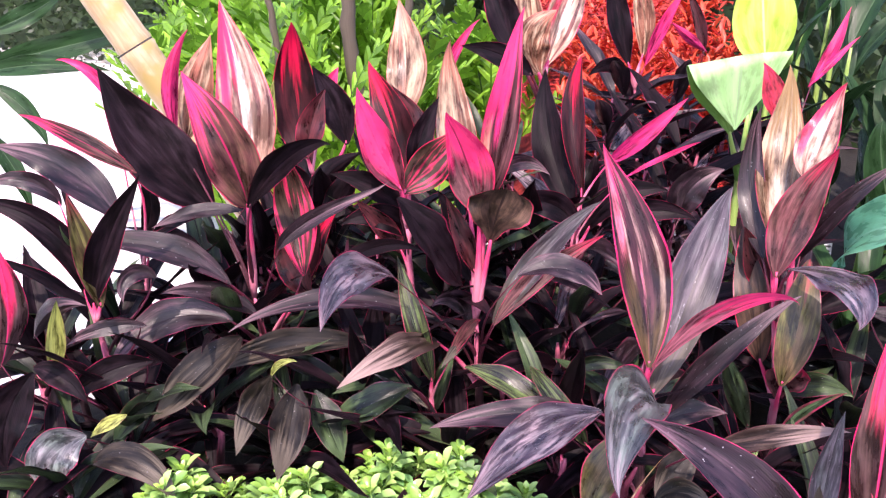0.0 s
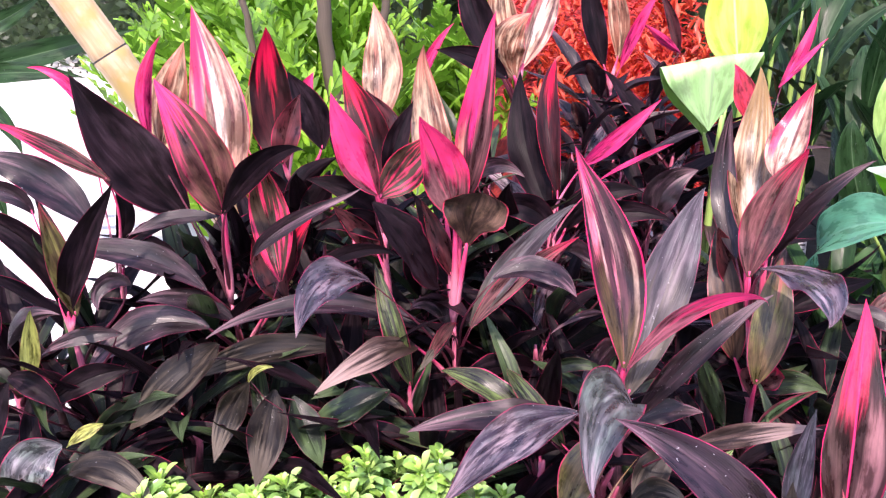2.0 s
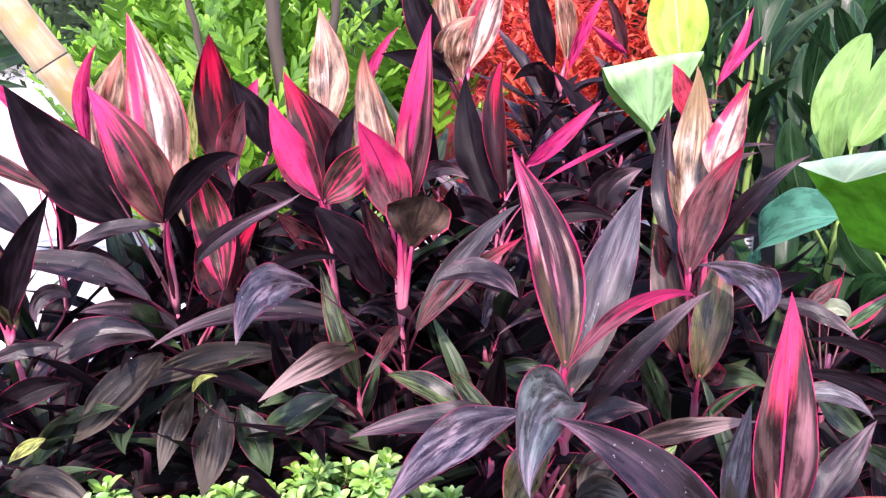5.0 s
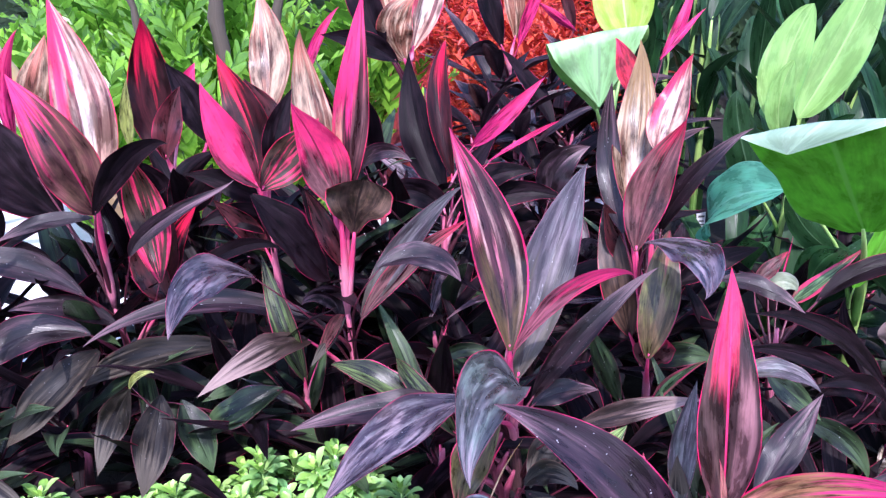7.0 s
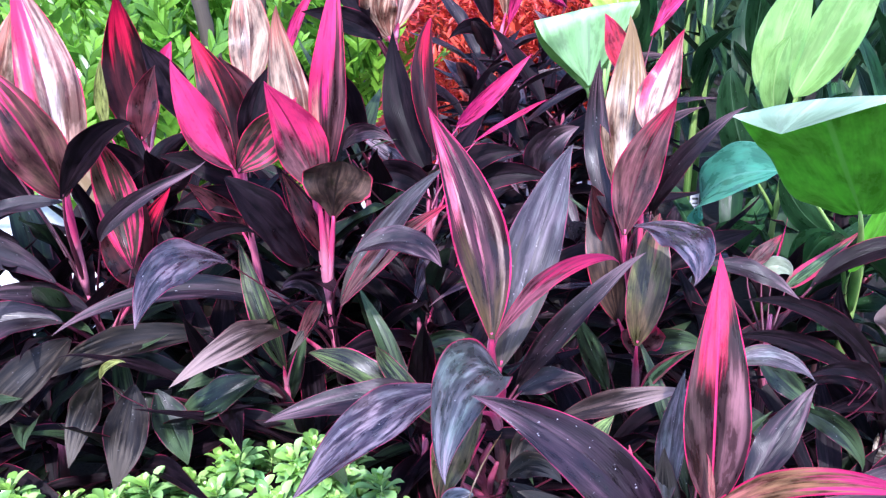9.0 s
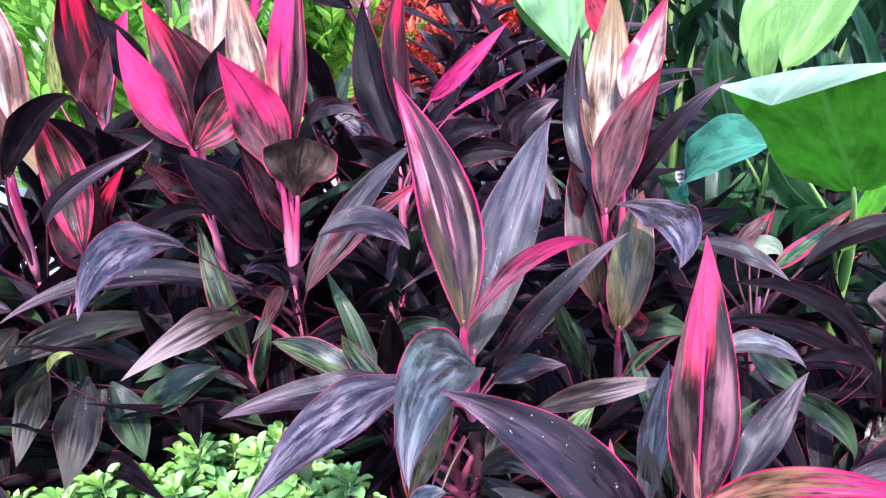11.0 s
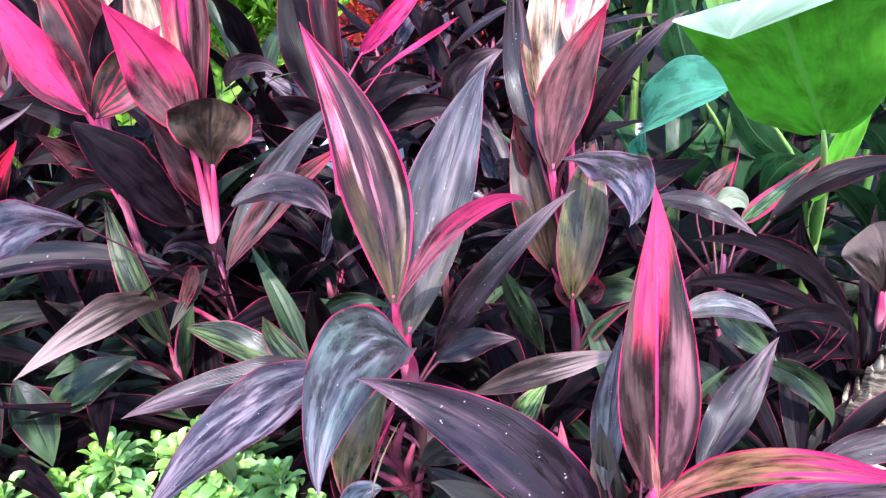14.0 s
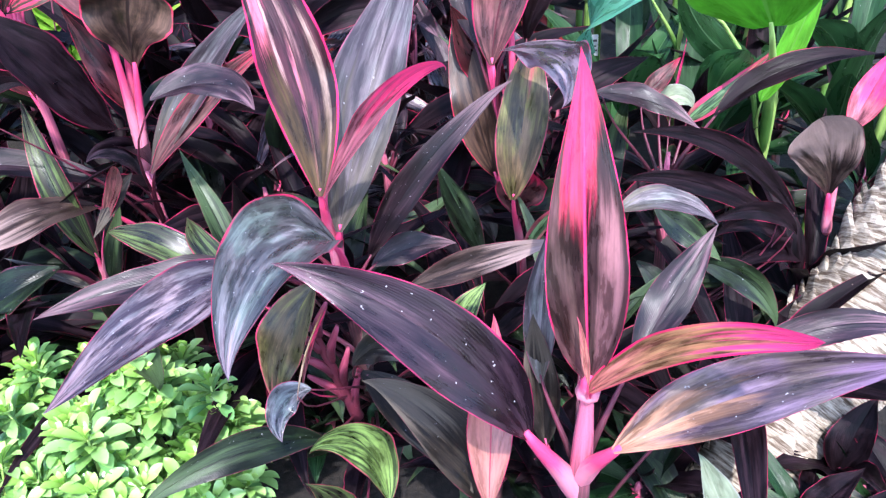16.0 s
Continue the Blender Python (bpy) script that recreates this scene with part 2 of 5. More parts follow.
PINK = (0.84, 0.036, 0.115)
HOT = (0.92, 0.048, 0.175)
tones = {
    # near-black purple, which also carries the deep shade of the gaps
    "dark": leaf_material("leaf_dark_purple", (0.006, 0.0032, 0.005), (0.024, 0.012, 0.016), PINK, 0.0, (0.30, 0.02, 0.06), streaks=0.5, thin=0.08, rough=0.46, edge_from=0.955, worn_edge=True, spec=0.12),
    "reddark": leaf_material("leaf_dark_red", (0.050, 0.010, 0.013), (0.12, 0.025, 0.03), PINK, 0.0, (0.50, 0.02, 0.07), thin=0.25),
    "redtip": leaf_material("leaf_dark_pink_tip", (0.030, 0.006, 0.008), (0.075, 0.010, 0.014), (0.76, 0.012, 0.06), 0.26, (0.6, 0.015, 0.06), thin=0.25, core=0.4, spec=0.3, rough=0.42),
    "redbrown": leaf_material("leaf_red_brown", (0.070, 0.020, 0.022), (0.29, 0.11, 0.11), (0.62, 0.02, 0.08), 0.20, (0.62, 0.02, 0.10), streaks=0.75, second=(0.17, 0.095, 0.075), thin=0.25, rib=(0.10, 0.008, 0.02), spec=0.35, blot=0.35, edge_from=0.94),
    "red": leaf_material("leaf_red", (0.35, 0.015, 0.03), (0.5, 0.03, 0.06), PINK, 0.2, PINK, thin=0.3),
    # the paler tip colour paints sun on the end, shade on the foot
    "violet": leaf_material("leaf_violet_brown_lit_tip", (0.010, 0.004, 0.007), (0.100, 0.050, 0.066), (0.18, 0.10, 0.115), 0.22, (0.26, 0.015, 0.06), streaks=0.58, second=(0.060, 0.044, 0.042), thin=0.08, rough=0.42, spots=0.6, edge_from=0.96, worn_edge=True, blot=0.8, bands=3.0, spec=0.45),
    # gloss and silver: the pale streak colours paint sky sheen onto the blade
    "gloss": leaf_material("leaf_violet_sky_sheen", (0.020, 0.012, 0.022), (0.26, 0.195, 0.215), (0.30, 0.17, 0.20), 0.08, (0.36, 0.02, 0.08), streaks=0.92, second=(0.12, 0.112, 0.125), thin=0.08, rough=0.29, spots=0.8, vary=0.9, edge_from=0.965, blot=0.9, bands=2.6, spec=0.6),
    "silver": leaf_material("leaf_grey_violet_sheen", (0.032, 0.023, 0.030), (0.180, 0.145, 0.155), PINK, 0.0, (0.36, 0.06, 0.12), streaks=0.75, second=(0.15, 0.155, 0.145), thin=0.10, rough=0.42, spots=0.6, vary=0.75, edge_from=0.965, blot=0.65, bands=3.5, foot=(0.11, 0.095, 0.070), spec=0.4),
    # brown, tanbrown, green: paler tips paint sunlit ends over shaded feet
    "brown": leaf_material("leaf_dull_brown_lit_tip", (0.006, 0.004, 0.004), (0.050, 0.038, 0.025), (0.105, 0.085, 0.064), 0.42, (0.14, 0.03, 0.045), streaks=0.7, thin=0.10, rough=0.50, spots=0.3, edge_from=0.96, worn_edge=True, blot=0.5, spec=0.28),
    "tanbrown": leaf_material("leaf_tan_brown_lit_tip", (0.035, 0.020, 0.018), (0.11, 0.072, 0.060), (0.33, 0.23, 0.20), 0.42, (0.24, 0.05, 0.07), streaks=0.75, second=(0.10, 0.07, 0.05), thin=0.12, rough=0.42, spots=0.3, edge_from=0.96, worn_edge=True, blot=0.4, spec=0.3),
    "green": leaf_material("leaf_dark_green_lit_tip", (0.006, 0.010, 0.006), (0.022, 0.044, 0.014), (0.055, 0.090, 0.036), 0.42, (0.20, 0.03, 0.06), streaks=0.65, thin=0.10, rough=0.40, spots=0.6, edge_from=0.96, worn_edge=True, blot=0.6, bands=3.0, spec=0.36),
    "lightgreen": leaf_material("leaf_green_pink_edge", (0.035, 0.06, 0.020), (0.20, 0.31, 0.08), PINK, 0.0, (0.5, 0.05, 0.12), streaks=0.8, thin=0.2, spots=0.4, edge_from=0.94, crisp=True, bands=8.0),
    "stripe": leaf_material("leaf_green_striped", (0.022, 0.020, 0.012), (0.085, 0.125, 0.036), PINK, 0.0, (0.55, 0.04, 0.12), streaks=0.55, thin=0.2, edge_from=0.94, crisp=True, bands=8.0),
    "greenpink": leaf_material("leaf_green_broad_pink_edge", (0.05, 0.10, 0.045), (0.17, 0.30, 0.13), PINK, 0.10, (0.62, 0.05, 0.14), streaks=0.6, thin=0.2, edge_from=0.58, crisp=True),
    "olive": leaf_material("leaf_olive", (0.055, 0.040, 0.020), (0.19, 0.19, 0.050), (0.40, 0.06, 0.08), 0.14, (0.50, 0.04, 0.11), streaks=0.6, second=(0.17, 0.11, 0.06), thin=0.25),
    "lime": leaf_material("leaf_yellow_green", (0.24, 0.27, 0.06), (0.40, 0.41, 0.13), PINK, 0.0, (0.40, 0.20, 0.10), thin=0.3, edge_from=0.96),
    "hotpink": leaf_material("leaf_hot_pink", (0.075, 0.016, 0.022), (0.22, 0.03, 0.06), HOT, 0.74, PINK, thin=0.25, rough=0.34, bands=3.0, core=0.75, foot=(0.10, 0.02, 0.03)),
    "pinktip": leaf_material("leaf_pink_tip", (0.060, 0.022, 0.022), (0.24, 0.085, 0.075), HOT, 0.32, PINK, streaks=0.6, second=(0.15, 0.085, 0.05), thin=0.25, rough=0.36, rib=(0.45, 0.02, 0.09), from_side=-0.25, spec=0.35),
    "pink": leaf_material("leaf_rolled_pink", (0.50, 0.02, 0.11), (0.75, 0.06, 0.25), HOT, 0.5, (0.45, 0.02, 0.10), thin=0.25),
    "pinkstreak": leaf_material("leaf_pink_streaks", (0.045, 0.026, 0.018), (0.60, 0.03, 0.10), PINK, 0.26, PINK, streaks=0.36, thin=0.25, crisp=True, bands=6.0, spec=0.2),
    "pinkcream": leaf_material("leaf_pink_cream", (0.50, 0.30, 0.22), (0.16, 0.06, 0.055), PINK, 0.26, PINK, streaks=0.5, thin=0.25, from_side=-0.5, crisp=True, stripes=((0.05, 0.18, 0.25, 0.95, (0.74, 0.58, 0.50)), (-0.62, 0.26, 0.30, 1.1, (0.92, 0.07, 0.14)))),
    # cream and tan: direct sun on these leaves is put into their colour
    "cream": leaf_material("leaf_cream_sunlit", (0.52, 0.34, 0.22), (0.20, 0.075, 0.045), (0.70, 0.24, 0.17), 0.22, (0.62, 0.10, 0.10), streaks=0.62, thin=0.30, crisp=True),
    "tan": leaf_material("leaf_tan_sunlit", (0.46, 0.32, 0.19), (0.20, 0.09, 0.045), (0.40, 0.24, 0.09), 0.34, (0.6, 0.05, 0.12), streaks=0.60, thin=0.30, crisp=True, bands=10.0, stripes=((0.0, 0.5, 0.0, 0.42, (0.60, 0.48, 0.37)),)),
    "streak": leaf_material("leaf_pink_cream_streaks", (0.036, 0.009, 0.015), (0.11, 0.034, 0.046), (0.80, 0.06, 0.20), 0.15, (0.82, 0.03, 0.15), streaks=0.55, thin=0.2, rough=0.35, bands=5.0, foot=(0.09, 0.058, 0.020), edge_from=0.925, spec=0.35, stripes=((-0.66, 0.22, 0.52, 1.0, (0.78, 0.17, 0.24)), (-0.40, 0.10, 0.42, 0.86, (0.48, 0.27, 0.25)), (0.16, 0.14, 0.50, 0.84, (0.30, 0.16, 0.15)), (0.66, 0.14, 0.06, 0.56, (0.50, 0.33, 0.26)), (-0.05, 0.05, 0.05, 0.5, (0.50, 0.14, 0.20)))),
    "brownpink": leaf_material("leaf_brown_pink_edge", (0.024, 0.013, 0.011), (0.13, 0.075, 0.050), PINK, 0.0, PINK, streaks=0.65, thin=0.12, rough=0.42, edge_from=0.945, rib=(0.02, 0.01, 0.01)),
    "peach": leaf_material("leaf_peach", (0.52, 0.20, 0.17), (0.42, 0.18, 0.13), (0.85, 0.10, 0.22), 0.2, (0.7, 0.03, 0.12), thin=0.25, rib=(0.5, 0.03, 0.08), vary=0.5),
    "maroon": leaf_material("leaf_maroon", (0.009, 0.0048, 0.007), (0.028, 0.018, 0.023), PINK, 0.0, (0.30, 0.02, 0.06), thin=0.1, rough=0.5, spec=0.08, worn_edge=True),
    "plum": leaf_material("leaf_plum", (0.012, 0.005, 0.010), (0.105, 0.056, 0.076), (0.16, 0.075, 0.105), 0.12, (0.44, 0.02, 0.10), streaks=0.50, second=(0.060, 0.046, 0.050), thin=0.08, rough=0.30, spots=0.8, vary=0.9, edge_from=0.965, blot=0.75, bands=2.4, spec=0.35),
    "dusk": leaf_material("leaf_dusky_violet", (0.030, 0.018, 0.028), (0.19, 0.13, 0.18), (0.20, 0.12, 0.20), 0.2, (0.62, 0.03, 0.12), streaks=0.75, second=(0.17, 0.13, 0.11), thin=0.12, rough=0.33, spots=1.0, vary=0.8, edge_from=0.975, blot=0.6, bands=2.6, spec=0.45, foot=(0.42, 0.22, 0.13)),
    "waxygreen": leaf_material("leaf_waxy_green", (0.34, 0.62, 0.24), (0.48, 0.73, 0.36), (0.5, 0.7, 0.4), 0.0, (0.36, 0.56, 0.26), thin=0.3, rough=0.3, rib=(0.36, 0.56, 0.28), vary=0.4, edge_from=0.97),
    "pinkmauve": leaf_material("leaf_pink_mauve", (0.12, 0.045, 0.050), (0.36, 0.17, 0.17), HOT, 0.64, PINK, streaks=0.6, thin=0.25, rough=0.34, from_side=0.55, rib=(0.16, 0.02, 0.04), bands=3.0, spec=0.35),
    "pinkdusk": leaf_material("leaf_pink_and_dusk", (0.050, 0.016, 0.020), (0.19, 0.090, 0.085), HOT, 0.40, PINK, streaks=0.5, thin=0.25, from_side=-0.5, bands=4.0, stripes=((-0.72, 0.30, 0.0, 0.75, (0.78, 0.30, 0.22)), (-0.15, 0.26, 0.38, 1.1, (0.92, 0.04, 0.20)))),
    # pale streaks and patches include painted sky sheen
    "opal": leaf_material("leaf_opal_sheen", (0.034, 0.036, 0.042), (0.33, 0.30, 0.31), (0.30, 0.22, 0.25), 0.10, (0.50, 0.02, 0.09), streaks=0.72, second=(0.21, 0.27, 0.23), thin=0.1, rough=0.32, spots=0.8, vary=0.9, edge_from=0.955, blot=0.8, bands=2.6, spec=0.6),
    # whitish green: the sun's highlight on the folded flap, painted into the colour
    "waxy": leaf_material("leaf_waxy_sunlit_face", (0.34, 0.50, 0.32), (0.44, 0.58, 0.40), (0.5, 0.7, 0.4), 0.0, (0.52, 0.70, 0.46), thin=0.25, rough=0.28, rib=(0.46, 0.63, 0.42), vary=0.3, edge_from=0.97),
    "roll": leaf_material("leaf_rolled_olive", (0.10, 0.05, 0.035), (0.38, 0.28, 0.15), (0.5, 0.06, 0.12), 0.12, (0.55, 0.06, 0.14), streaks=0.55, thin=0.22, crisp=True, bands=5.0, foot=(0.36, 0.32, 0.10)),
    "pinkunder": leaf_material("leaf_pink_underside", (0.30, 0.08, 0.11), (0.50, 0.17, 0.19), HOT, 0.56, PINK, streaks=0.6, thin=0.25),
    "peachunder": leaf_material("leaf_peach_underside", (0.34, 0.15, 0.07), (0.30, 0.20, 0.10), (0.92, 0.06, 0.22), 0.34, (0.85, 0.02, 0.14), thin=0.25, edge_from=0.87, spec=0.3, foot=(0.50, 0.15, 0.14)),
    "flame": leaf_material("leaf_flame_pink", (0.030, 0.012, 0.014), (0.21, 0.10, 0.105), (0.88, 0.035, 0.12), 0.33, (0.80, 0.02, 0.13), streaks=0.6, second=(0.11, 0.065, 0.055), thin=0.22, rough=0.33, edge_from=0.96, rib=(0.75, 0.04, 0.15), bands=2.6, core=0.42, stripes=((0.55, 0.30, 0.05, 0.60, (0.24, 0.105, 0.11)),)),
    "canna": leaf_material("leaf_broad_green", (0.17, 0.56, 0.035), (0.23, 0.64, 0.055), (0.2, 0.5, 0.1), 0.0, (0.18, 0.45, 0.10), thin=0.65, rough=0.34, rib=(0.26, 0.62, 0.10), vary=0.4, edge_from=0.97, spec=0.25),
    "cannapale": leaf_material("leaf_pale_green", (0.24, 0.45, 0.11), (0.38, 0.58, 0.17), (0.5, 0.7, 0.4), 0.0, (0.20, 0.45, 0.14), thin=0.3, rough=0.30, rib=(0.42, 0.60, 0.20), vary=0.28, edge_from=0.97, spec=0.3),
    "cannalime": leaf_material("leaf_lime_green", (0.38, 0.56, 0.05), (0.58, 0.68, 0.20), (0.7, 0.7, 0.3), 0.0, (0.30, 0.50, 0.08), thin=0.35, rough=0.34, rib=(0.6, 0.7, 0.3), vary=0.3, edge_from=0.97),
    "pale": leaf_material("leaf_withered_pale", (0.32, 0.38, 0.24), (0.46, 0.48, 0.35), PINK, 0.0, (0.42, 0.42, 0.36), thin=0.3, vary=0.3, edge_from=0.9),
    "teal": leaf_material("leaf_blue_green", (0.07, 0.29, 0.17), (0.11, 0.36, 0.22), (0.2, 0.5, 0.3), 0.0, (0.20, 0.46, 0.32), thin=0.2, rough=0.3, rib=(0.15, 0.40, 0.27), vary=0.5, edge_from=0.97),
    "midgreen": leaf_material("leaf_mid_green", (0.035, 0.12, 0.035), (0.075, 0.21, 0.06), (0.1, 0.2, 0.1), 0.0, (0.06, 0.15, 0.05), thin=0.25, rough=0.34, rib=(0.12, 0.26, 0.10), vary=0.5, edge_from=0.97, spec=0.35),
    "deepgreen": leaf_material("leaf_deep_green", (0.014, 0.045, 0.014), (0.030, 0.085, 0.028), (0.1, 0.2, 0.1), 0.0, (0.03, 0.07, 0.03), thin=0.15, rough=0.36, rib=(0.07, 0.13, 0.06), vary=0.5, edge_from=0.97, spots=0.4, spec=0.25),
}


def stalk_material(name, low, high, split, rough=0.4, rings=0.0):
    """A stalk or cane: one colour low down, another towards its top, with rings and streaks."""
    n = Nodes(name)
    ux, v = n.uv()
    seed = n.math("MULTIPLY", n.random(), 31.0)
    s = n.noise(n.vec(n.math("MULTIPLY", ux, 6.0), n.math("MULTIPLY", v, 3.0), seed), 2.0)
    c = n.mix(n.step(n.math("ADD", v, n.math("MULTIPLY", n.math("SUBTRACT", s, 0.5), 0.4)), split - 0.15, split + 0.15), low, high)
    marks = n.math("MULTIPLY", n.step(n.math("SINE", n.math("ADD", n.math("MULTIPLY", v, 70.0), n.math("MULTIPLY", s, 5.0))), 0.7, 1.0), rings)
    n.bump(n.math("ADD", marks, s), 0.4, 0.002)
    return n.finish(n.tint(c, s, 0.7, 1.3), rough)


cane_mat = stalk_material("cane", (0.10, 0.045, 0.05), (0.66, 0.16, 0.25), 0.66, rings=0.6)
low_stalk_mat = stalk_material("low_leaf_stalk", (0.06, 0.012, 0.02), (0.13, 0.02, 0.04), 0.5)
shoot_mat = stalk_material("sheath", (0.13, 0.022, 0.04), (0.32, 0.055, 0.10), 0.45)
petiole_mat = stalk_material("petiole", (0.73, 0.23, 0.31), (0.70, 0.06, 0.17), 0.5)
canna_stalk = stalk_material("canna_stalk", (0.10, 0.24, 0.045), (0.34, 0.52, 0.13), 0.4)
bark_mat = stalk_material("bark", (0.10, 0.075, 0.055), (0.24, 0.18, 0.13), 0.5, 0.8, 0.8)


def rough_material(name, a, b, scale, rough=0.9, bump=0.6, dist=0.01, detail=6.0):
    n = Nodes(name)
    p = n.coords("Object")
    big = n.noise(p, scale * 0.18, 3.0)
    small = n.noise(p, scale, detail, 0.65)
    c = n.mix(n.step(small, 0.35, 0.65), a, b)
    n.bump(small, bump, dist)
    return n.finish(n.tint(c, big, 0.6, 1.4), rough)


# soil darkened to near black for the deep shade under the plants
soil_mat = rough_material("soil", (0.007, 0.006, 0.005), (0.022, 0.017, 0.013), 60.0)
paving_mat = rough_material("pale_concrete", (0.72, 0.71, 0.68), (0.82, 0.81, 0.79), 25.0, 0.8, 0.2, 0.003)


def clump_material(name, a, b, rough=0.42, thin=0.3):
    """Small leaves, each of its own shade."""
    n = Nodes(name)
    i = n.island()
    fine = n.noise(n.coords("Object"), 45.0, 3.0)
    c = n.mix(i, a, b)
    n.bump(fine, 0.3, 0.002)
    return n.finish(n.tint(c, fine, 0.6, 1.4), rough, thin)


# the very dark green end paints shaded gaps among the sunlit fronds
fern_mat = clump_material("fern_green", (0.018, 0.09, 0.006), (0.33, 0.66, 0.06), 0.26, 0.35)


def shrub_material():
    """Rosettes: yellow-green young leaves in the middle, blue-green older ones outside, darkened for the shade between
    rosettes.
    """
    n = Nodes("shrub_green")
    along, age_shade = n.uv()
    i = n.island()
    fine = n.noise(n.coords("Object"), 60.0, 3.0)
    c = n.mix(age_shade, n.mix(i, (0.29, 0.56, 0.07), (0.54, 0.75, 0.23)), n.mix(i, (0.02, 0.12, 0.03), (0.20, 0.44, 0.14)))
    # leaf feet darker, tips lighter: the rosette's inner shade as colour
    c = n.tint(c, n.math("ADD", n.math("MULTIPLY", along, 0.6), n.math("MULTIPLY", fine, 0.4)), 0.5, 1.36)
    n.bump(fine, 0.3, 0.002)
    return n.finish(c, 0.20, 0.16, 0.7)


shrub_mat = shrub_material()
red_mat = clump_material("red_foliage", (0.42, 0.012, 0.014), (0.82, 0.13, 0.05))
mulch_mat = clump_material("red_mulch", (0.42, 0.018, 0.018), (0.68, 0.06, 0.045), 0.8, 0.0)
red_soil = rough_material("red_soil", (0.16, 0.012, 0.012), (0.34, 0.025, 0.02), 40.0)
hedge_mat = clump_material("hedge_green", (0.010, 0.026, 0.010), (0.035, 0.07, 0.022), 0.5, 0.15)


def bamboo_material():
    n = Nodes("bamboo")
    p = n.coords("Object")
    s = n.tree.nodes.new("ShaderNodeSeparateXYZ")
    n.put(s.inputs[0], p)
    grain = n.noise(n.vec(n.math("MULTIPLY", s.outputs[0], 60.0), n.math("MULTIPLY", s.outputs[1], 60.0), n.math("MULTIPLY", s.outputs[2], 5.0)), 1.0, 4.0)
    blot = n.noise(p, 9.0, 4.0)
    c = n.mix(n.step(grain, 0.35, 0.7), (0.42, 0.29, 0.15), (0.60, 0.44, 0.26))
    c = n.mix(n.step(blot, 0.5, 0.68), c, (0.42, 0.30, 0.10))
    n.bump(grain, 0.3, 0.002)
    return n.finish(c, 0.42)


tag_mat = rough_material("weathered_tag", (0.50, 0.52, 0.52), (0.66, 0.67, 0.66), 60.0, 0.5, 0.2, 0.001)
ink_mat = rough_material("tag_ink", (0.05, 0.05, 0.05), (0.09, 0.09, 0.09), 60.0, 0.7)
bamboo_mat = bamboo_material()
dark_band = rough_material("dark_ring", (0.02, 0.016, 0.016), (0.06, 0.05, 0.045), 90.0, 0.7)


def palm_material():
    n = Nodes("palm_fibre")
    p = n.coords("Object")
    s = n.tree.nodes.new("ShaderNodeSeparateXYZ")
    n.put(s.inputs[0], p)
    grain = n.noise(n.vec(n.math("MULTIPLY", s.outputs[0], 16.0), n.math("MULTIPLY", s.outputs[1], 16.0), n.math("MULTIPLY", s.outputs[2], 170.0)), 1.0, 5.0, 0.7)
    blot = n.noise(p, 14.0, 4.0)
    c = n.mix(n.step(grain, 0.36, 0.66), (0.11, 0.07, 0.042), (0.62, 0.54, 0.42))
    c = n.tint(c, blot, 0.6, 1.3)
    n.bump(grain, 0.8, 0.004)
    return n.finish(c, 0.85)


palm_mat = palm_material()


# ---- building helpers ----
def mesh_of(name, verts, faces, material, uvs=None, smooth=True):
    me = bpy.data.meshes.new(name)
    me.from_pydata(verts, [], faces)
    if uvs is not None:
        layer = me.uv_layers.new(name="UVMap")
        for loop in me.loops:
            layer.data[loop.index].uv = uvs[loop.vertex_index]
    if smooth:
        me.polygons.foreach_set("use_smooth", [True] * len(me.polygons))
    me.materials.append(material)
    return me


def part(name, me, parent, label=""):
    ob = new(name, me)
    ob.parent = parent
    return tagged(ob, label=label)


def base_at(name, x, y, z, label, category, group=""):
    ob = new(name)
    ob.empty_display_size = 0.05
    ob.location = (x, y, z)
    return tagged(ob, label=label, category=category, group=group)


def tube(points, radii, sides=8):
    """Vertices, faces and uvs of a round stalk along points."""
    vs, fs, uvs = [], [], []
    n = len(points)
    side = None
    for i, p in enumerate(points):
        t = (Vector(points[min(i + 1, n - 1)]) - Vector(points[max(i - 1, 0)])).normalized()
        if side is None:
            side = t.orthogonal().normalized()
        side = (side - t * side.dot(t)).normalized()
        other = t.cross(side)
        for k in range(sides):
            a = 2 * math.pi * k / sides
            vs.append(Vector(p) + (side * math.cos(a) + other * math.sin(a)) * radii[i])
            uvs.append((abs(2 * k / sides - 1), i / (n - 1)))
    for i in range(n - 1):
        for k in range(sides):
            a, b = i * sides + k, i * sides + (k + 1) % sides
            fs.append((a, b, b + sides, a + sides))
    fs.append(tuple(range(sides))[::-1])
    fs.append(tuple(range((n - 1) * sides, n * sides)))
    return vs, fs, uvs


def hermite(p0, m0, p1, m1, n):
    out = []
    for i in range(n + 1):
        s = i / n
        out.append(p0 * (2 * s**3 - 3 * s**2 + 1) + m0 * (s**3 - 2 * s**2 + s) + p1 * (-2 * s**3 + 3 * s**2) + m1 * (s**3 - s**2))
    return out


ACROSS = (-1.0, -0.93, -0.55, -0.10, 0.10, 0.55, 0.93, 1.0)


def lance(v):
    """Half width of a ti leaf along its length: a foot that widens soon, widest below the middle, drawn-out tip."""
    if v < 0.42:
        return 0.09 + 0.91 * (1.0 - (1.0 - v / 0.42) ** 1.9)
    s = (v - 0.42) / 0.58
    return (1.0 - s ** 1.75) * (1.0 - 0.28 * s * s)


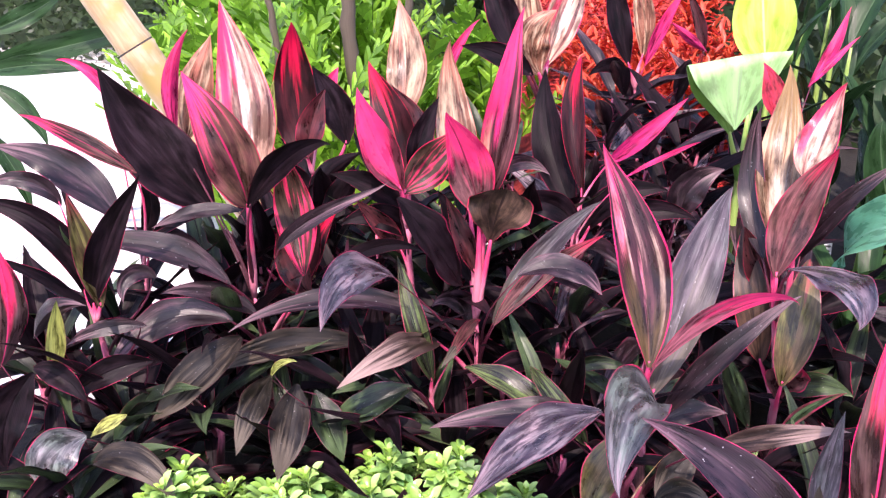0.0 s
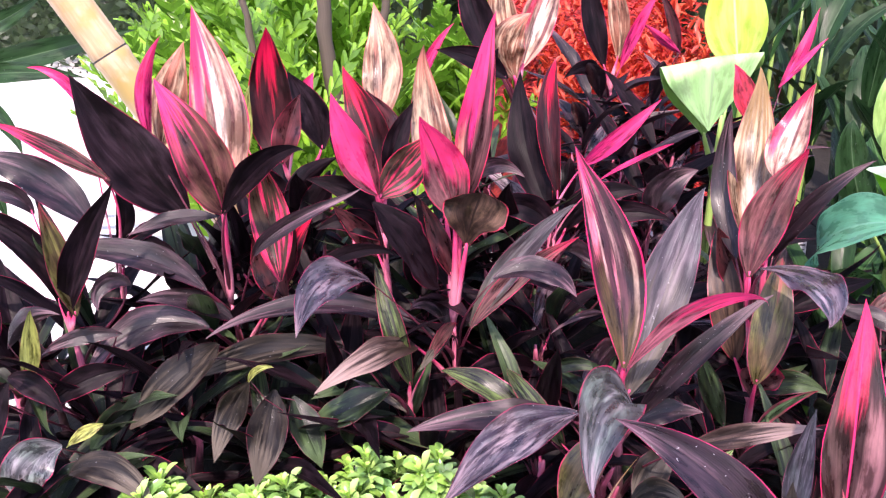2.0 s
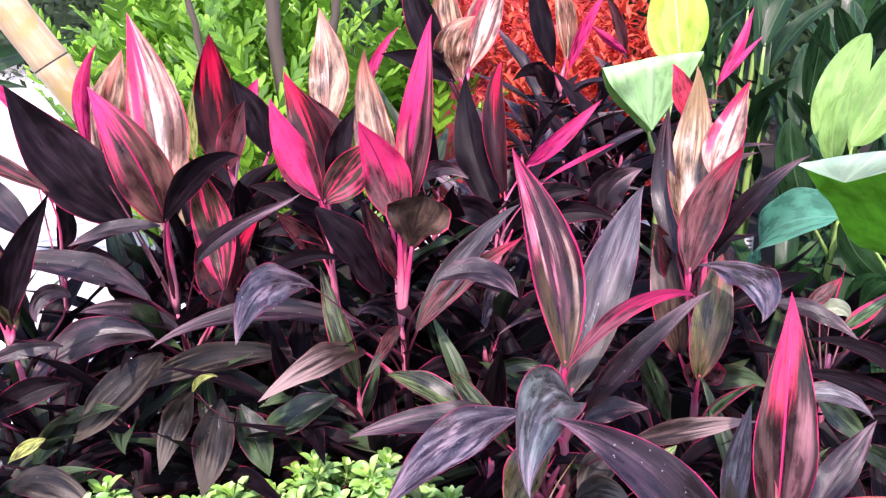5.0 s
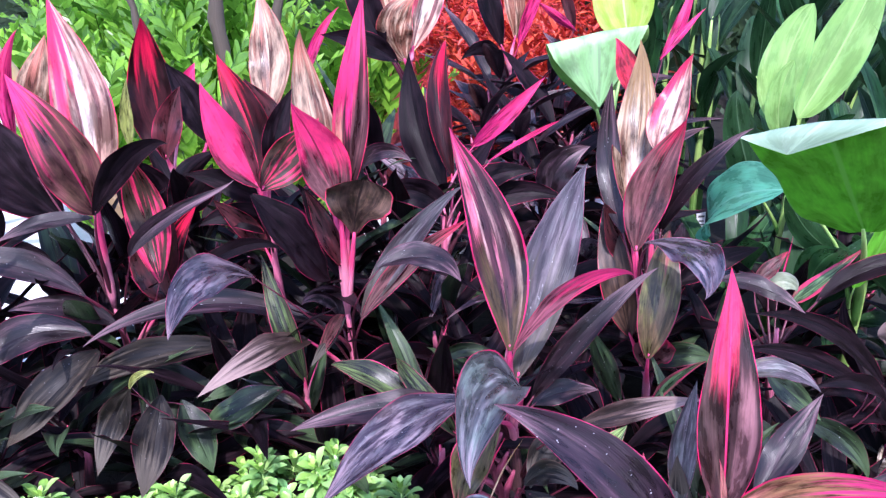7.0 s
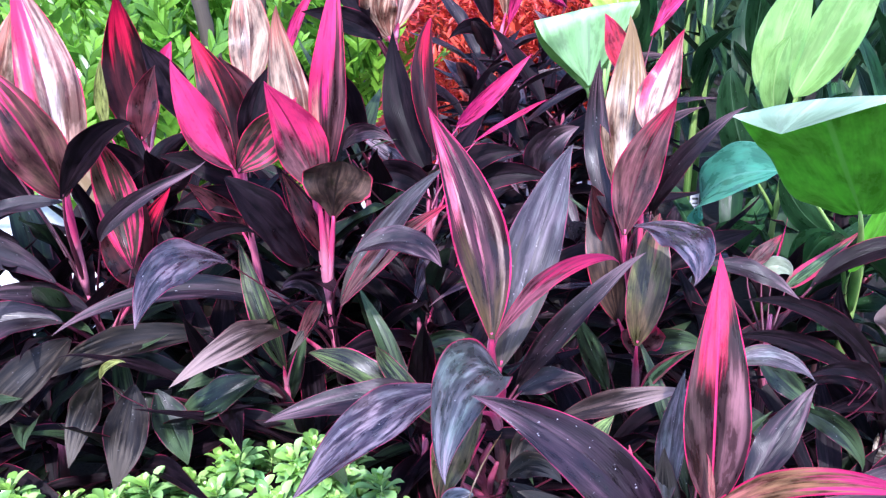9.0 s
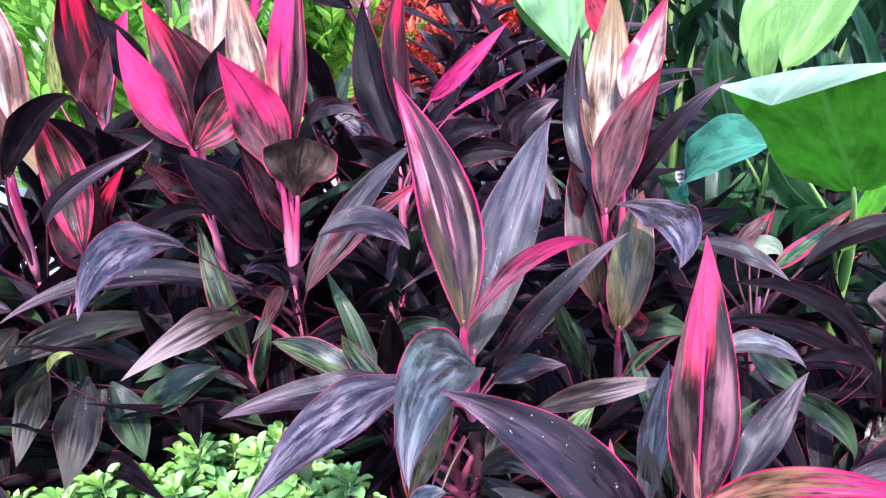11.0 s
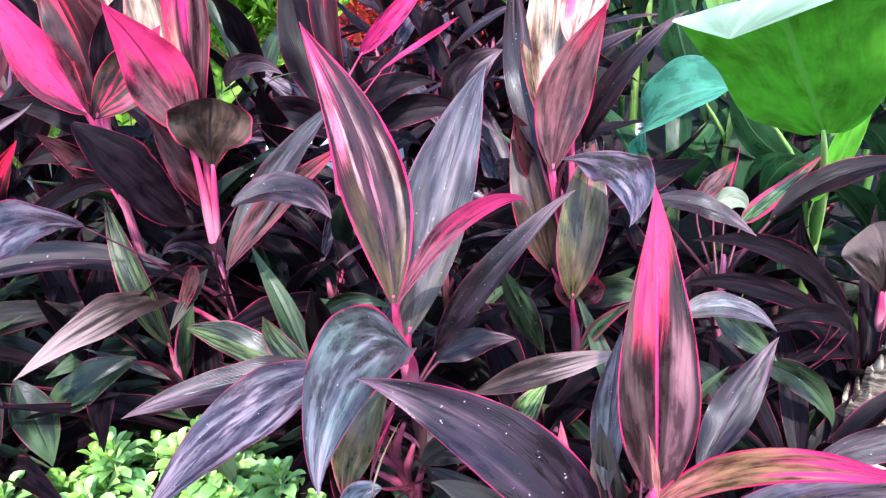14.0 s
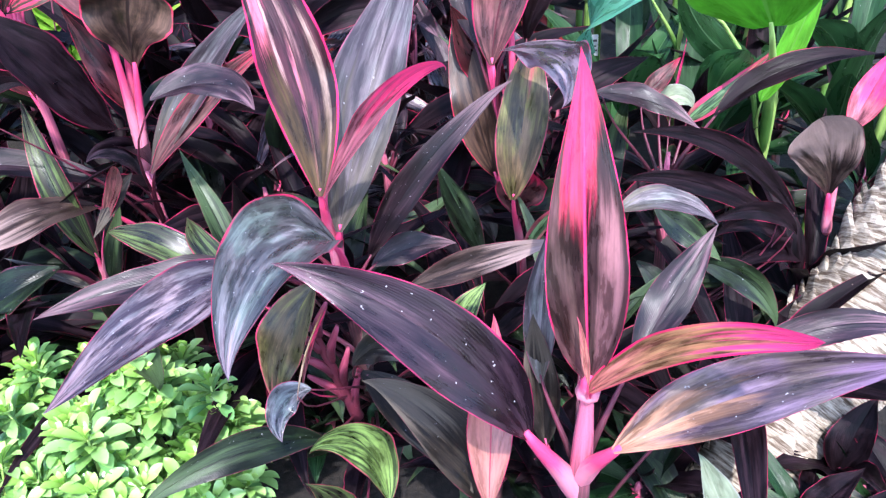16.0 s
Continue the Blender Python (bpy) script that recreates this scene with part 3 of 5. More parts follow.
def spade(crease, foot):
    """Half width of a canna leaf whose tip is folded over: a round foot, broad up to the fold, then straight to the point."""
    def outline(v):
        if v < crease + 0.02:
            return math.sin(0.5 * math.pi * min(1.0, 0.03 + v / ((0.70 if foot < 1 else 1.0) * crease))) ** foot
        return max(0.02, 1.0 - ((v - crease - 0.02) / (0.98 - crease)) ** 1.15)
    return outline


def cup(v):
    """Half width of a young leaf seen into from below: a narrow foot that opens to a broad, blunt end."""
    return 0.06 + 0.94 * min(1.0, v / 0.62) ** 1.25 if v < 0.78 else math.sqrt(max(0.0, 1.0 - ((v - 0.78) / 0.225) ** 2))


def paddle(v):
    """Half width of a broad canna leaf."""
    return max(0.0, math.sin(math.pi * v**0.85)) ** 0.6 + 0.05 * (1 - v)


def blade(azimuth, rise, length, bend, plane, width, roll, fold, wave, twist, shape, rng, segs=22, crease=0.0, slant=0.0):
    """A leaf blade from the origin. azimuth, rise: its way at the foot; bend: how far it arches on its way, about an axis turned by plane from the
    level; roll: how its flat lies; fold: depth of its channel; wave: ripple of its margins; slant: how far a folded tip leans aside."""
    az, el = radians(azimuth), radians(rise)
    t0 = Vector((math.cos(el) * math.cos(az), math.cos(el) * math.sin(az), math.sin(el)))
    level = t0.cross(Vector((0, 0, 1)))
    level = level.normalized() if level.length > 1e-3 else Vector((1, 0, 0))
    up = level.cross(t0)
    axis = level * math.cos(radians(plane)) + up * math.sin(radians(plane))
    flat = level * math.cos(radians(roll)) + up * math.sin(radians(roll))
    vs, fs, uvs = [], [], []
    p = Vector((0, 0, 0))
    ph, fr = rng.uniform(0, 6.3), rng.uniform(8, 13)
    hook, sway = (rng.uniform(-0.45, 0.6), rng.uniform(-0.3, 0.3)) if not crease else (0, 0)
    left, right = (rng.uniform(0.88, 1.08), rng.uniform(0.88, 1.08)) if not crease else (1, 1)
    ph2, fr2 = rng.uniform(0, 6.3), rng.uniform(17, 26)
    lean = rng.uniform(-0.5, 0.5)

    def course(v):
        """Way and flat of the blade at v: an even bend, or all of it at a crease, and a small hook at the tip."""
        s = v
        if crease:
            s = min(1.0, max(0.0, (v - crease + 0.07) / 0.14))
            s = s * s * (3 - 2 * s)
        turn = Matrix.Rotation(radians(bend) * s, 3, axis)
        t, w = turn @ t0, turn @ flat
        w = Matrix.Rotation(radians(twist) * (v - 0.5), 3, t) @ w
        k = max(0.0, (v - 0.80) / 0.20) ** 2
        if k and hook:
            t = Matrix.Rotation(hook * k, 3, w) @ t
            t = Matrix.Rotation(sway * k, 3, w.cross(t)) @ t
        return t.normalized(), (w - t * w.dot(t)).normalized()

    for i in range(segs + 1):
        v = i / segs
        if i:
            p = p + course(v - 0.5 / segs)[0] * (length / segs)
        t, w = course(v)
        nrm = w.cross(t)
        half = 0.5 * width * shape(v)
        for u in ACROSS:
            side = fold * (1.0 + lean * (1 if u > 0 else -1))
            lift = side * (1.15 - 0.55 * v) * (u * u * 0.25 + abs(u) * 0.75) + wave * u * abs(u) * math.sin(fr * v + ph + (1.7 if u > 0 else 0)) * math.sin(math.pi * v)
            lift += 0.35 * wave * u * abs(u) * math.sin(fr2 * v + ph2 * (1 if u > 0 else 2)) * math.sin(math.pi * v)
            vs.append(p + w * (u * half * (left if u < 0 else right) + slant * length * max(0.0, v - crease)) + nrm * (half * lift))
            uvs.append((0.5 + 0.5 * u, v))
    m = len(ACROSS)
    for i in range(segs):
        for k in range(m - 1):
            a = i * m + k
            fs.append((a, a + 1, a + 1 + m, a + m))
    return vs, fs, uvs, t0


LOW_TONES = ("violet", "gloss", "brown", "green", "silver", "dark")


def ti_plant(at, top, label, name="ti_plant", cane=0.011, mat=None, category="plant", group="ti plants in the bed"):
    """A ti plant: its cane from the ground to the crown; leaves are added by leaf()."""
    ob = base_at(name, at[0], at[1], 0, label, category, group)
    top = Vector(top)
    pts = hermite(Vector((0, 0, -0.02)), Vector((top.x * 0.3, top.y * 0.3, top.z)), top, Vector((top.x, top.y, top.z * 0.9)), 14)
    radii = [cane * (1.1 - 0.35 * i / 14 + (0.03 if i % 2 else 0)) * (1.0, 0.90, 0.78, 0.62, 0.40)[max(0, i - 10)] for i in range(15)]
    vs, fs, uvs = tube(pts, radii, 10)
    part("cane", mesh_of("cane", vs, fs, mat or cane_mat, uvs), ob)
    return ob


def aside_of(plant, foot):
    """How far a leaf's foot stands from the plant's cane, seen from above."""
    return min(math.hypot(v.co.x - foot[0], v.co.y - foot[1]) for v in plant.children[0].data.vertices)


def leaf(plant, tone, foot, azimuth, rise, length, bend, plane, width, roll, shape=lance, fold=None, wave=0.20, stalk=petiole_mat, thick=0.0074, crease=0.0, slant=0.0):
    """One leaf of a plant, with its stalk down to the cane."""
    if stalk is petiole_mat and rise < 68 and tone in LOW_TONES:
        stalk, thick = low_stalk_mat, 0.005
    if stalk in (petiole_mat, low_stalk_mat) and aside_of(plant, foot) > 0.12:
        stalk, thick = low_stalk_mat, 0.0022
    rng = random.Random(round(1000 * (foot[0] + 3 * foot[1] + 7 * foot[2])) + round(azimuth) + 400 * len(plant.children))
    fold = fold if fold is not None else rng.uniform(0.38, 0.72) if rise > 45 else rng.uniform(0.28, 0.55)
    if tone == "pink":
        fold = 0.9
    vs, fs, uvs, way = blade(azimuth, rise, length, bend, plane, width, roll, fold, wave, rng.uniform(-16, 16) if not crease else 0.0, shape, rng, 26 if not crease else 44, crease, slant)
    ob = part("leaf", mesh_of("leaf", vs, fs, tones[tone], uvs), plant)
    ob.location = foot
    if crease:
        # the waxy other face of the blade, a leaf's thickness away, on the side that the fold turns outwards
        m = len(ACROSS)
        k = int(0.3 * (len(vs) // m)) * m
        n = (vs[k + m - 1] - vs[k]).cross(vs[k + 2 * m] - vs[k]).normalized()
        sgn = 1 if n.y > 0 else -1
        under = []
        for i, q in enumerate(vs):
            row, col = i // m, i % m
            a, b = vs[max(0, row - 1) * m + col], vs[min(len(vs) // m - 1, row + 1) * m + col]
            c, d = vs[row * m + max(0, col - 1)], vs[row * m + min(m - 1, col + 1)]
            under.append(q + (d - c).cross(b - a).normalized() * (0.0015 * sgn))
        # its pale tone paints direct sun on the flap
        part("leaf_underside", mesh_of("leaf_underside", under, fs, tones["waxygreen" if tone == "cannapale" else "waxy"], uvs), ob, "waxy face with a sunlit highlight in its pale colour")
    # the stalk runs from the cane to the blade's foot
    cane = plant.children[0].data
    rings = [sum((cane.vertices[i * 10 + k].co for k in range(10)), Vector()) / 10 for i in range(15)]
    foot = Vector(foot)
    aside = min(math.hypot(q.x - foot.x, q.y - foot.y) for q in rings)
    want = foot.z - 0.03 - 1.5 * aside
    best = min(rings[2:], key=lambda q: abs(q.z - want))
    start = best - foot
    if start.length > 0.015:
        size = start.length
        toward = (-start).normalized()
        end = (toward * 0.8 + way * (0.7 if way.dot(toward) > 0 else 0.25)).normalized()
        pts = hermite(start, (Vector((0, 0, 1)) * 0.6 + toward * 0.5) * size, way * 0.012, end * size, 8)
        thick = min(thick, max(0.0016, width * (0.068 if thick < 0.01 else 0.13)))
        radii = [thick * r for r in (0.8, 1.35, 1.45, 1.32, 1.14, 0.98, 0.82, 0.66, 0.45)]
        vs, fs, uvs = tube(pts, radii, 7)
        part("leaf_stalk", mesh_of("leaf_stalk", vs, fs, stalk, uvs), ob)
    return ob


def side_shoot(plant, foot, head, count):
    """A short shoot whose cane is wrapped by sheathing leaf bases, stacked in chevrons."""
    foot, head = Vector(foot), Vector(head)
    axis = head - foot
    shoot = part("side_shoot", mesh_of("side_shoot", *[(v, f) for v, f, _ in [tube(hermite(foot, axis, head, axis * 0.8, 8), [0.011 - 0.0007 * i for i in range(9)], 9)]][0], shoot_mat), plant)
    across = axis.cross(Vector((0, 1, 0))).normalized()
    for i in range(count):
        f = 0.10 + 0.78 * i / (count - 1)
        sgn = 1 if i % 2 else -1
        start = foot + axis * f + across * (0.004 * sgn)
        end = start + axis.normalized() * (0.085 - 0.03 * f) + across * (sgn * 0.034) + Vector((0, -0.008, 0))
        vs, fs, uvs = tube(hermite(start, axis.normalized() * 0.07, end, (end - start) * 0.9, 7), [0.0075, 0.0085, 0.0082, 0.0075, 0.0066, 0.0056, 0.0046, 0.003], 8)
        part("leaf_sheath", mesh_of("leaf_sheath", vs, fs, shoot_mat, uvs), shoot)


# ---- ground ----
def ground_sheet():
    """The planting bed and all ground beyond it: one uneven sheet."""
    vs, fs = [], []
    xs = [-60, -20, -8] + [-4 + 0.16 * i for i in range(51)] + [8, 20, 60]
    ys = [-60, -20, -6] + [-1 + 0.16 * i for i in range(46)] + [10, 20, 60]
    for y in ys:
        for x in xs:
            vs.append((x, y, -0.02 + 0.03 * noise.noise(Vector((x * 2.3, y * 2.3, 0))) + 0.012 * noise.noise(Vector((x * 9, y * 9, 3)))))
    m = len(xs)
    for j in range(len(ys) - 1):
        for i in range(m - 1):
            fs.append((j * m + i, j * m + i + 1, j * m + i + 1 + m, j * m + i + m))
    ob = new("ground", mesh_of("ground", vs, fs, soil_mat))
    tagged(ob, "soil of the planting bed, coloured near black for deep shade", "ground", kind="structure")


ground_sheet()


def slab(name, x0, x1, y0, y1, z0, z1, material, label, category):
    bm = bmesh.new()
    bmesh.ops.create_cube(bm, size=1)
    bmesh.ops.scale(bm, vec=(x1 - x0, y1 - y0, z1 - z0), verts=bm.verts)
    bmesh.ops.translate(bm, vec=((x0 + x1) / 2, (y0 + y1) / 2, (z0 + z1) / 2), verts=bm.verts)
    bmesh.ops.bevel(bm, geom=bm.edges[:], offset=0.008, segments=2, affect="EDGES")
    me = bpy.data.meshes.new(name)
    bm.to_mesh(me)
    bm.free()
    me.materials.append(material)
    return tagged(new(name, me), label, category, kind="structure")


slab("pavement", -9.0, -0.62, 2.12, 9.0, -0.05, 0.045, paving_mat, "sunlit pale concrete paving behind the bed", "paving")
slab("pavement_strip", -0.05, 1.30, 3.02, 3.40, -0.05, 0.045, paving_mat, "narrow sunlit strip of pale concrete paving", "paving")

# ---- ti plants ----

ti_a = ti_plant((-0.423, 1.880), (-0.030, -0.040, 0.456), "tall ti plant with pink and cream upright leaves")
leaf(ti_a, "pinkcream", (-0.018, -0.055, 0.710), 39, 81, 0.445, 29, 64, 0.127, -65)
leaf(ti_a, "pinktip", (-0.008, -0.108, 0.714), -84, 59, 0.344, 61, -39, 0.122, 157)
leaf(ti_a, "maroon", (-0.130, 0.050, 0.642), -180, 48, 0.417, 23, 20, 0.157, 62)
leaf(ti_a, "pink", (-0.201, 0.070, 0.824), -180, 77, 0.262, 51, 0, 0.039, -106)
leaf(ti_a, "cream", (-0.202, 0.140, 0.789), -0, 79, 0.270, 16, 180, 0.083, 79)
leaf(ti_a, "dark", (0.002, -0.150, 0.727), -16, 57, 0.363, 54, -131, 0.059, -80)
leaf(ti_a, "pinkstreak", (0.116, -0.170, 0.573), 104, 29, 0.337, 106, 8, 0.093, 4)
leaf(ti_a, "reddark", (0.088, -0.080, 0.493), -0, 71, 0.206, 8, 0, 0.047, 86)
leaf(ti_a, "violet", (-0.044, -0.020, 0.669), 178, 7, 0.216, 37, 155, 0.038, 41)
leaf(ti_a, "violet", (0.063, -0.170, 0.636), -67, 41, 0.368, 67, 88, 0.035, -108)
leaf(ti_a, "dark", (0.109, -0.030, 0.489), 10, 37, 0.395, 78, -93, 0.040, -49)
leaf(ti_a, "violet", (-0.069, -0.100, 0.519), 169, 41, 0.387, 58, 136, 0.064, 28)
leaf(ti_a, "violet", (-0.018, -0.080, 0.426), -177, 46, 0.247, 54, 125, 0.057, 50)
leaf(ti_a, "violet", (-0.068, -0.120, 0.433), 176, 23, 0.321, 89, 145, 0.084, 35)
leaf(ti_a, "brown", (-0.033, -0.190, 0.430), -111, -2, 0.293, 95, -137, 0.089, 23)
leaf(ti_a, "brown", (0.064, -0.342, 0.424), 151, -51, 0.205, 75, 129, 0.071, 97)
leaf(ti_a, "redtip", (0.094, -0.040, 0.479), 73, 81, 0.231, 43, -100, 0.060, -16)
leaf(ti_a, "reddark", (0.114, -0.100, 0.486), 166, 59, 0.203, 26, -7, 0.074, 57)

ti_d = ti_plant((0.098, 1.810), (-0.020, -0.030, 0.429), "ti plant with hot pink upright leaves over dark ones")
leaf(ti_d, "violet", (-0.061, -0.050, 0.401), 170, 31, 0.557, 64, 129, 0.065, 29)
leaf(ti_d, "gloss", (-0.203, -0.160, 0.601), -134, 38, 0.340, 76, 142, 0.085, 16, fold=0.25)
leaf(ti_d, "pinkdusk", (0.002, -0.040, 0.727), -81, 64, 0.445, 34, 19, 0.083, -162)
leaf(ti_d, "pinkmauve", (-0.019, -0.070, 0.709), -160, 80, 0.275, 32, 139, 0.102, 99)
leaf(ti_d, "brownpink", (0.008, -0.050, 0.630), -84, 67, 0.175, 16, 102, 0.144, -173, shape=cup, fold=0.3)
leaf(ti_d, "violet", (0.052, -0.259, 0.650), 21, 18, 0.212, 112, -101, 0.058, -24)
leaf(ti_d, "silver", (0.012, -0.150, 0.484), 34, 53, 0.362, 26, -103, 0.063, -42)
leaf(ti_d, "redbrown", (0.012, -0.170, 0.488), 32, 46, 0.315, 32, -117, 0.046, -43)
leaf(ti_d, "tanbrown", (-0.107, -0.080, 0.393), -114, 33, 0.355, 59, -149, 0.073, 32)
leaf(ti_d, "brown", (-0.023, -0.150, 0.484), -152, -41, 0.130, 12, -166, 0.025, 50)
leaf(ti_d, "cream", (-0.037, 0.040, 0.687), 106, 42, 0.399, 52, 4, 0.097, 15)
leaf(ti_d, "dark", (-0.031, 0.050, 0.476), 143, 82, 0.259, 24, 141, 0.068, 47)
leaf(ti_d, "reddark", (-0.024, -0.030, 0.546), 151, 71, 0.199, 10, 108, 0.051, 53)
leaf(ti_d, "violet", (-0.041, 0.030, 0.379), 79, 63, 0.156, 145, 44, 0.058, -43)

ti_s = ti_plant((-0.028, 1.720), (0.000, -0.020, 0.300), "small ti plant with green striped leaves")
leaf(ti_s, "stripe", (0.004, -0.035, 0.315), -147, 73, 0.320, 72, -63, 0.059, 110)
leaf(ti_s, "green", (0.001, -0.020, 0.209), 30, 77, 0.201, 11, -144, 0.040, -53)
leaf(ti_s, "brown", (-0.152, 0.010, 0.395), -159, 16, 0.413, 77, -142, 0.066, 36)
leaf(ti_s, "green", (-0.040, -0.113, 0.352), -141, -1, 0.240, 106, -128, 0.077, 24)
leaf(ti_s, "green", (-0.033, -0.030, 0.230), 165, -3, 0.238, 157, 84, 0.052, 17)
leaf(ti_s, "silver", (-0.006, -0.060, 0.258), -167, 47, 0.175, 10, 134, 0.018, 63)
leaf(ti_s, "brown", (-0.294, -0.110, 0.357), -97, -53, 0.227, 43, 2, 0.092, 10)
leaf(ti_s, "green", (-0.259, -0.090, 0.327), -55, -49, 0.193, 46, -18, 0.073, -14)
leaf(ti_s, "lime", (-0.333, -0.180, 0.418), 2, 77, 0.092, 79, -156, 0.017, -56)
leaf(ti_s, "dark", (-0.050, -0.060, 0.226), -160, -33, 0.134, 55, 17, 0.044, 53)
leaf(ti_s, "redbrown", (0.038, -0.090, 0.397), 39, 56, 0.219, 99, -50, 0.027, -34)
leaf(ti_s, "green", (0.005, 0.020, 0.230), 171, 42, 0.267, 73, 130, 0.070, 20)

ti_b = ti_plant((-0.355, 2.260), (0.000, -0.040, 0.634), "dark red ti plant with a pink tipped leaf")
leaf(ti_b, "redtip", (-0.024, 0.060, 0.616), 113, 43, 0.446, 78, 1, 0.143, 13)
leaf(ti_b, "reddark", (-0.011, -0.060, 0.686), 63, 79, 0.197, 25, -101, 0.074, -31)
leaf(ti_b, "maroon", (0.094, -0.010, 0.709), 132, 72, 0.232, 25, 109, 0.091, 30)
leaf(ti_b, "lime", (-0.120, 0.040, 0.688), 103, 79, 0.188, 16, -44, 0.035, 2)
leaf(ti_b, "pink", (0.030, 0.090, 0.804), 26, 81, 0.102, 28, -162, 0.041, -68)
leaf(ti_b, "dark", (0.012, -0.200, 0.582), -35, 77, 0.244, 57, 152, 0.062, 66)
leaf(ti_b, "dark", (-0.010, -0.160, 0.574), -11, 87, 0.203, 68, -32, 0.072, -125)
leaf(ti_b, "dark", (0.048, -0.240, 0.597), -5, 41, 0.170, 33, -15, 0.065, 90)

ti_c = ti_plant((-0.063, 1.880), (-0.020, -0.040, 0.636), "ti plant with broad hot pink leaves")
leaf(ti_c, "hotpink", (-0.028, -0.080, 0.742), -175, 59, 0.255, 20, 16, 0.092, 81)
leaf(ti_c, "redtip", (-0.032, 0.020, 0.712), 96, 67, 0.307, 28, 82, 0.102, 2)
leaf(ti_c, "reddark", (-0.026, 0.040, 0.712), 48, 59, 0.246, 59, 44, 0.103, -41)
leaf(ti_c, "dark", (-0.011, -0.000, 0.745), 42, 77, 0.196, 22, -158, 0.057, -47)
leaf(ti_c, "pinkstreak", (-0.031, -0.040, 0.720), 26, 38, 0.206, 10, -23, 0.094, -56)
leaf(ti_c, "maroon", (-0.034, -0.170, 0.758), -17, -49, 0.309, 59, 125, 0.114, -31)
leaf(ti_c, "cream", (-0.063, 0.520, 0.712), 74, 47, 0.416, 26, 56, 0.116, -14)
leaf(ti_c, "dark", (-0.024, 0.040, 0.633), -177, 60, 0.221, 57, 174, 0.064, 71)
leaf(ti_c, "dark", (-0.010, -0.000, 0.590), -178, 65, 0.203, 99, 165, 0.063, 62)
leaf(ti_c, "reddark", (-0.032, -0.020, 0.562), -178, 60, 0.180, 18, 144, 0.053, 69)

ti_j = ti_plant((0.327, 2.010), (0.000, -0.030, 0.600), "dark ti plant with rolled pink new leaves")
leaf(ti_j, "dark", (0.023, 0.105, 0.563), 119, 38, 0.413, 42, -13, 0.103, 32)
leaf(ti_j, "redtip", (0.041, 0.120, 0.615), 131, 68, 0.446, 63, -109, 0.062, 43)
leaf(ti_j, "pink", (0.072, -0.020, 0.743), -50, 38, 0.254, 52, 62, 0.038, -99)
leaf(ti_j, "pink", (0.103, -0.080, 0.724), 40, 9, 0.245, 124, -57, 0.016, -24)
leaf(ti_j, "violet", (-0.193, -0.050, 0.713), -24, 70, 0.158, 115, -176, 0.040, -73)
leaf(ti_j, "dark", (0.040, -0.010, 0.561), -38, 78, 0.251, 94, 150, 0.070, -96)
leaf(ti_j, "dark", (0.008, -0.030, 0.570), -176, 67, 0.245, 98, 170, 0.070, 68)
leaf(ti_j, "dark", (0.069, -0.010, 0.560), -12, 47, 0.258, 73, 177, 0.065, -70)
leaf(ti_j, "violet", (0.285, 0.040, 0.567), 180, 78, 0.189, 94, 0, 0.087, 114)

ti_r = ti_plant((0.289, 2.480), (0.000, -0.030, 0.853), "ti plant with pale pink and cream leaves")
leaf(ti_r, "dark", (-0.070, -0.040, 0.897), 158, 62, 0.304, 13, -33, 0.096, 69)
leaf(ti_r, "cream", (-0.011, -0.060, 0.860), -176, 50, 0.215, 101, 9, 0.111, -76)
leaf(ti_r, "pinkcream", (0.009, -0.020, 0.884), 35, 69, 0.317, 7, -129, 0.097, -48)
leaf(ti_r, "cream", (0.007, 0.040, 0.854), 169, 64, 0.328, 32, -19, 0.099, 81)
leaf(ti_r, "dark", (-0.037, -0.080, 0.865), -171, 42, 0.233, 38, 173, 0.063, 83)
leaf(ti_r, "pink", (-0.295, -0.080, 0.820), 5, 78, 0.232, 33, 171, 0.032, -80)

ti_m = ti_plant((0.678, 3.030), (0.000, -0.030, 0.725), "dark ti plant with a cream striped leaf")
leaf(ti_m, "dark", (-0.031, -0.040, 0.768), 150, 70, 0.369, 11, -25, 0.090, 69)
leaf(ti_m, "cream", (0.018, -0.020, 0.793), 66, 81, 0.322, 26, 62, 0.075, -12)
leaf(ti_m, "pink", (0.021, -0.060, 0.772), -15, 74, 0.293, 14, 166, 0.043, -88)
leaf(ti_m, "dark", (-0.041, -0.080, 0.747), -158, 44, 0.201, 82, 163, 0.058, 73)
leaf(ti_m, "pink", (0.192, -0.180, 0.842), -158, 34, 0.182, 11, -69, 0.034, -76)
leaf(ti_m, "reddark", (0.189, -0.160, 0.829), 145, 81, 0.237, 26, 145, 0.042, 68)

ti_e = ti_plant((0.428, 1.460), (-0.050, -0.060, 0.501), "ti plant with a pink streaked leaf and violet ones", cane=0.013)
leaf(ti_e, "streak", (-0.054, -0.123, 0.569), 82, 56, 0.424, 37, 57, 0.103, 1)
leaf(ti_e, "roll", (-0.046, -0.070, 0.557), 76, 75, 0.226, 13, -23, 0.033, -5)
leaf(ti_e, "silver", (-0.033, -0.090, 0.489), 25, 73, 0.467, 58, 137, 0.099, -45)
leaf(ti_e, "pinkunder", (-0.049, -0.130, 0.569), -22, 63, 0.416, 60, -112, 0.033, -60)
leaf(ti_e, "violet", (0.013, -0.010, 0.381), -46, 66, 0.386, 52, 104, 0.049, -95)
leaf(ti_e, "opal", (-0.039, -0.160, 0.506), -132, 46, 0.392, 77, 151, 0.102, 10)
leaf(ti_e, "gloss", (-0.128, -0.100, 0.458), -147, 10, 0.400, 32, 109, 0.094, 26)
leaf(ti_e, "violet", (-0.147, -0.105, 0.454), -172, 12, 0.314, 22, 176, 0.065, 33)
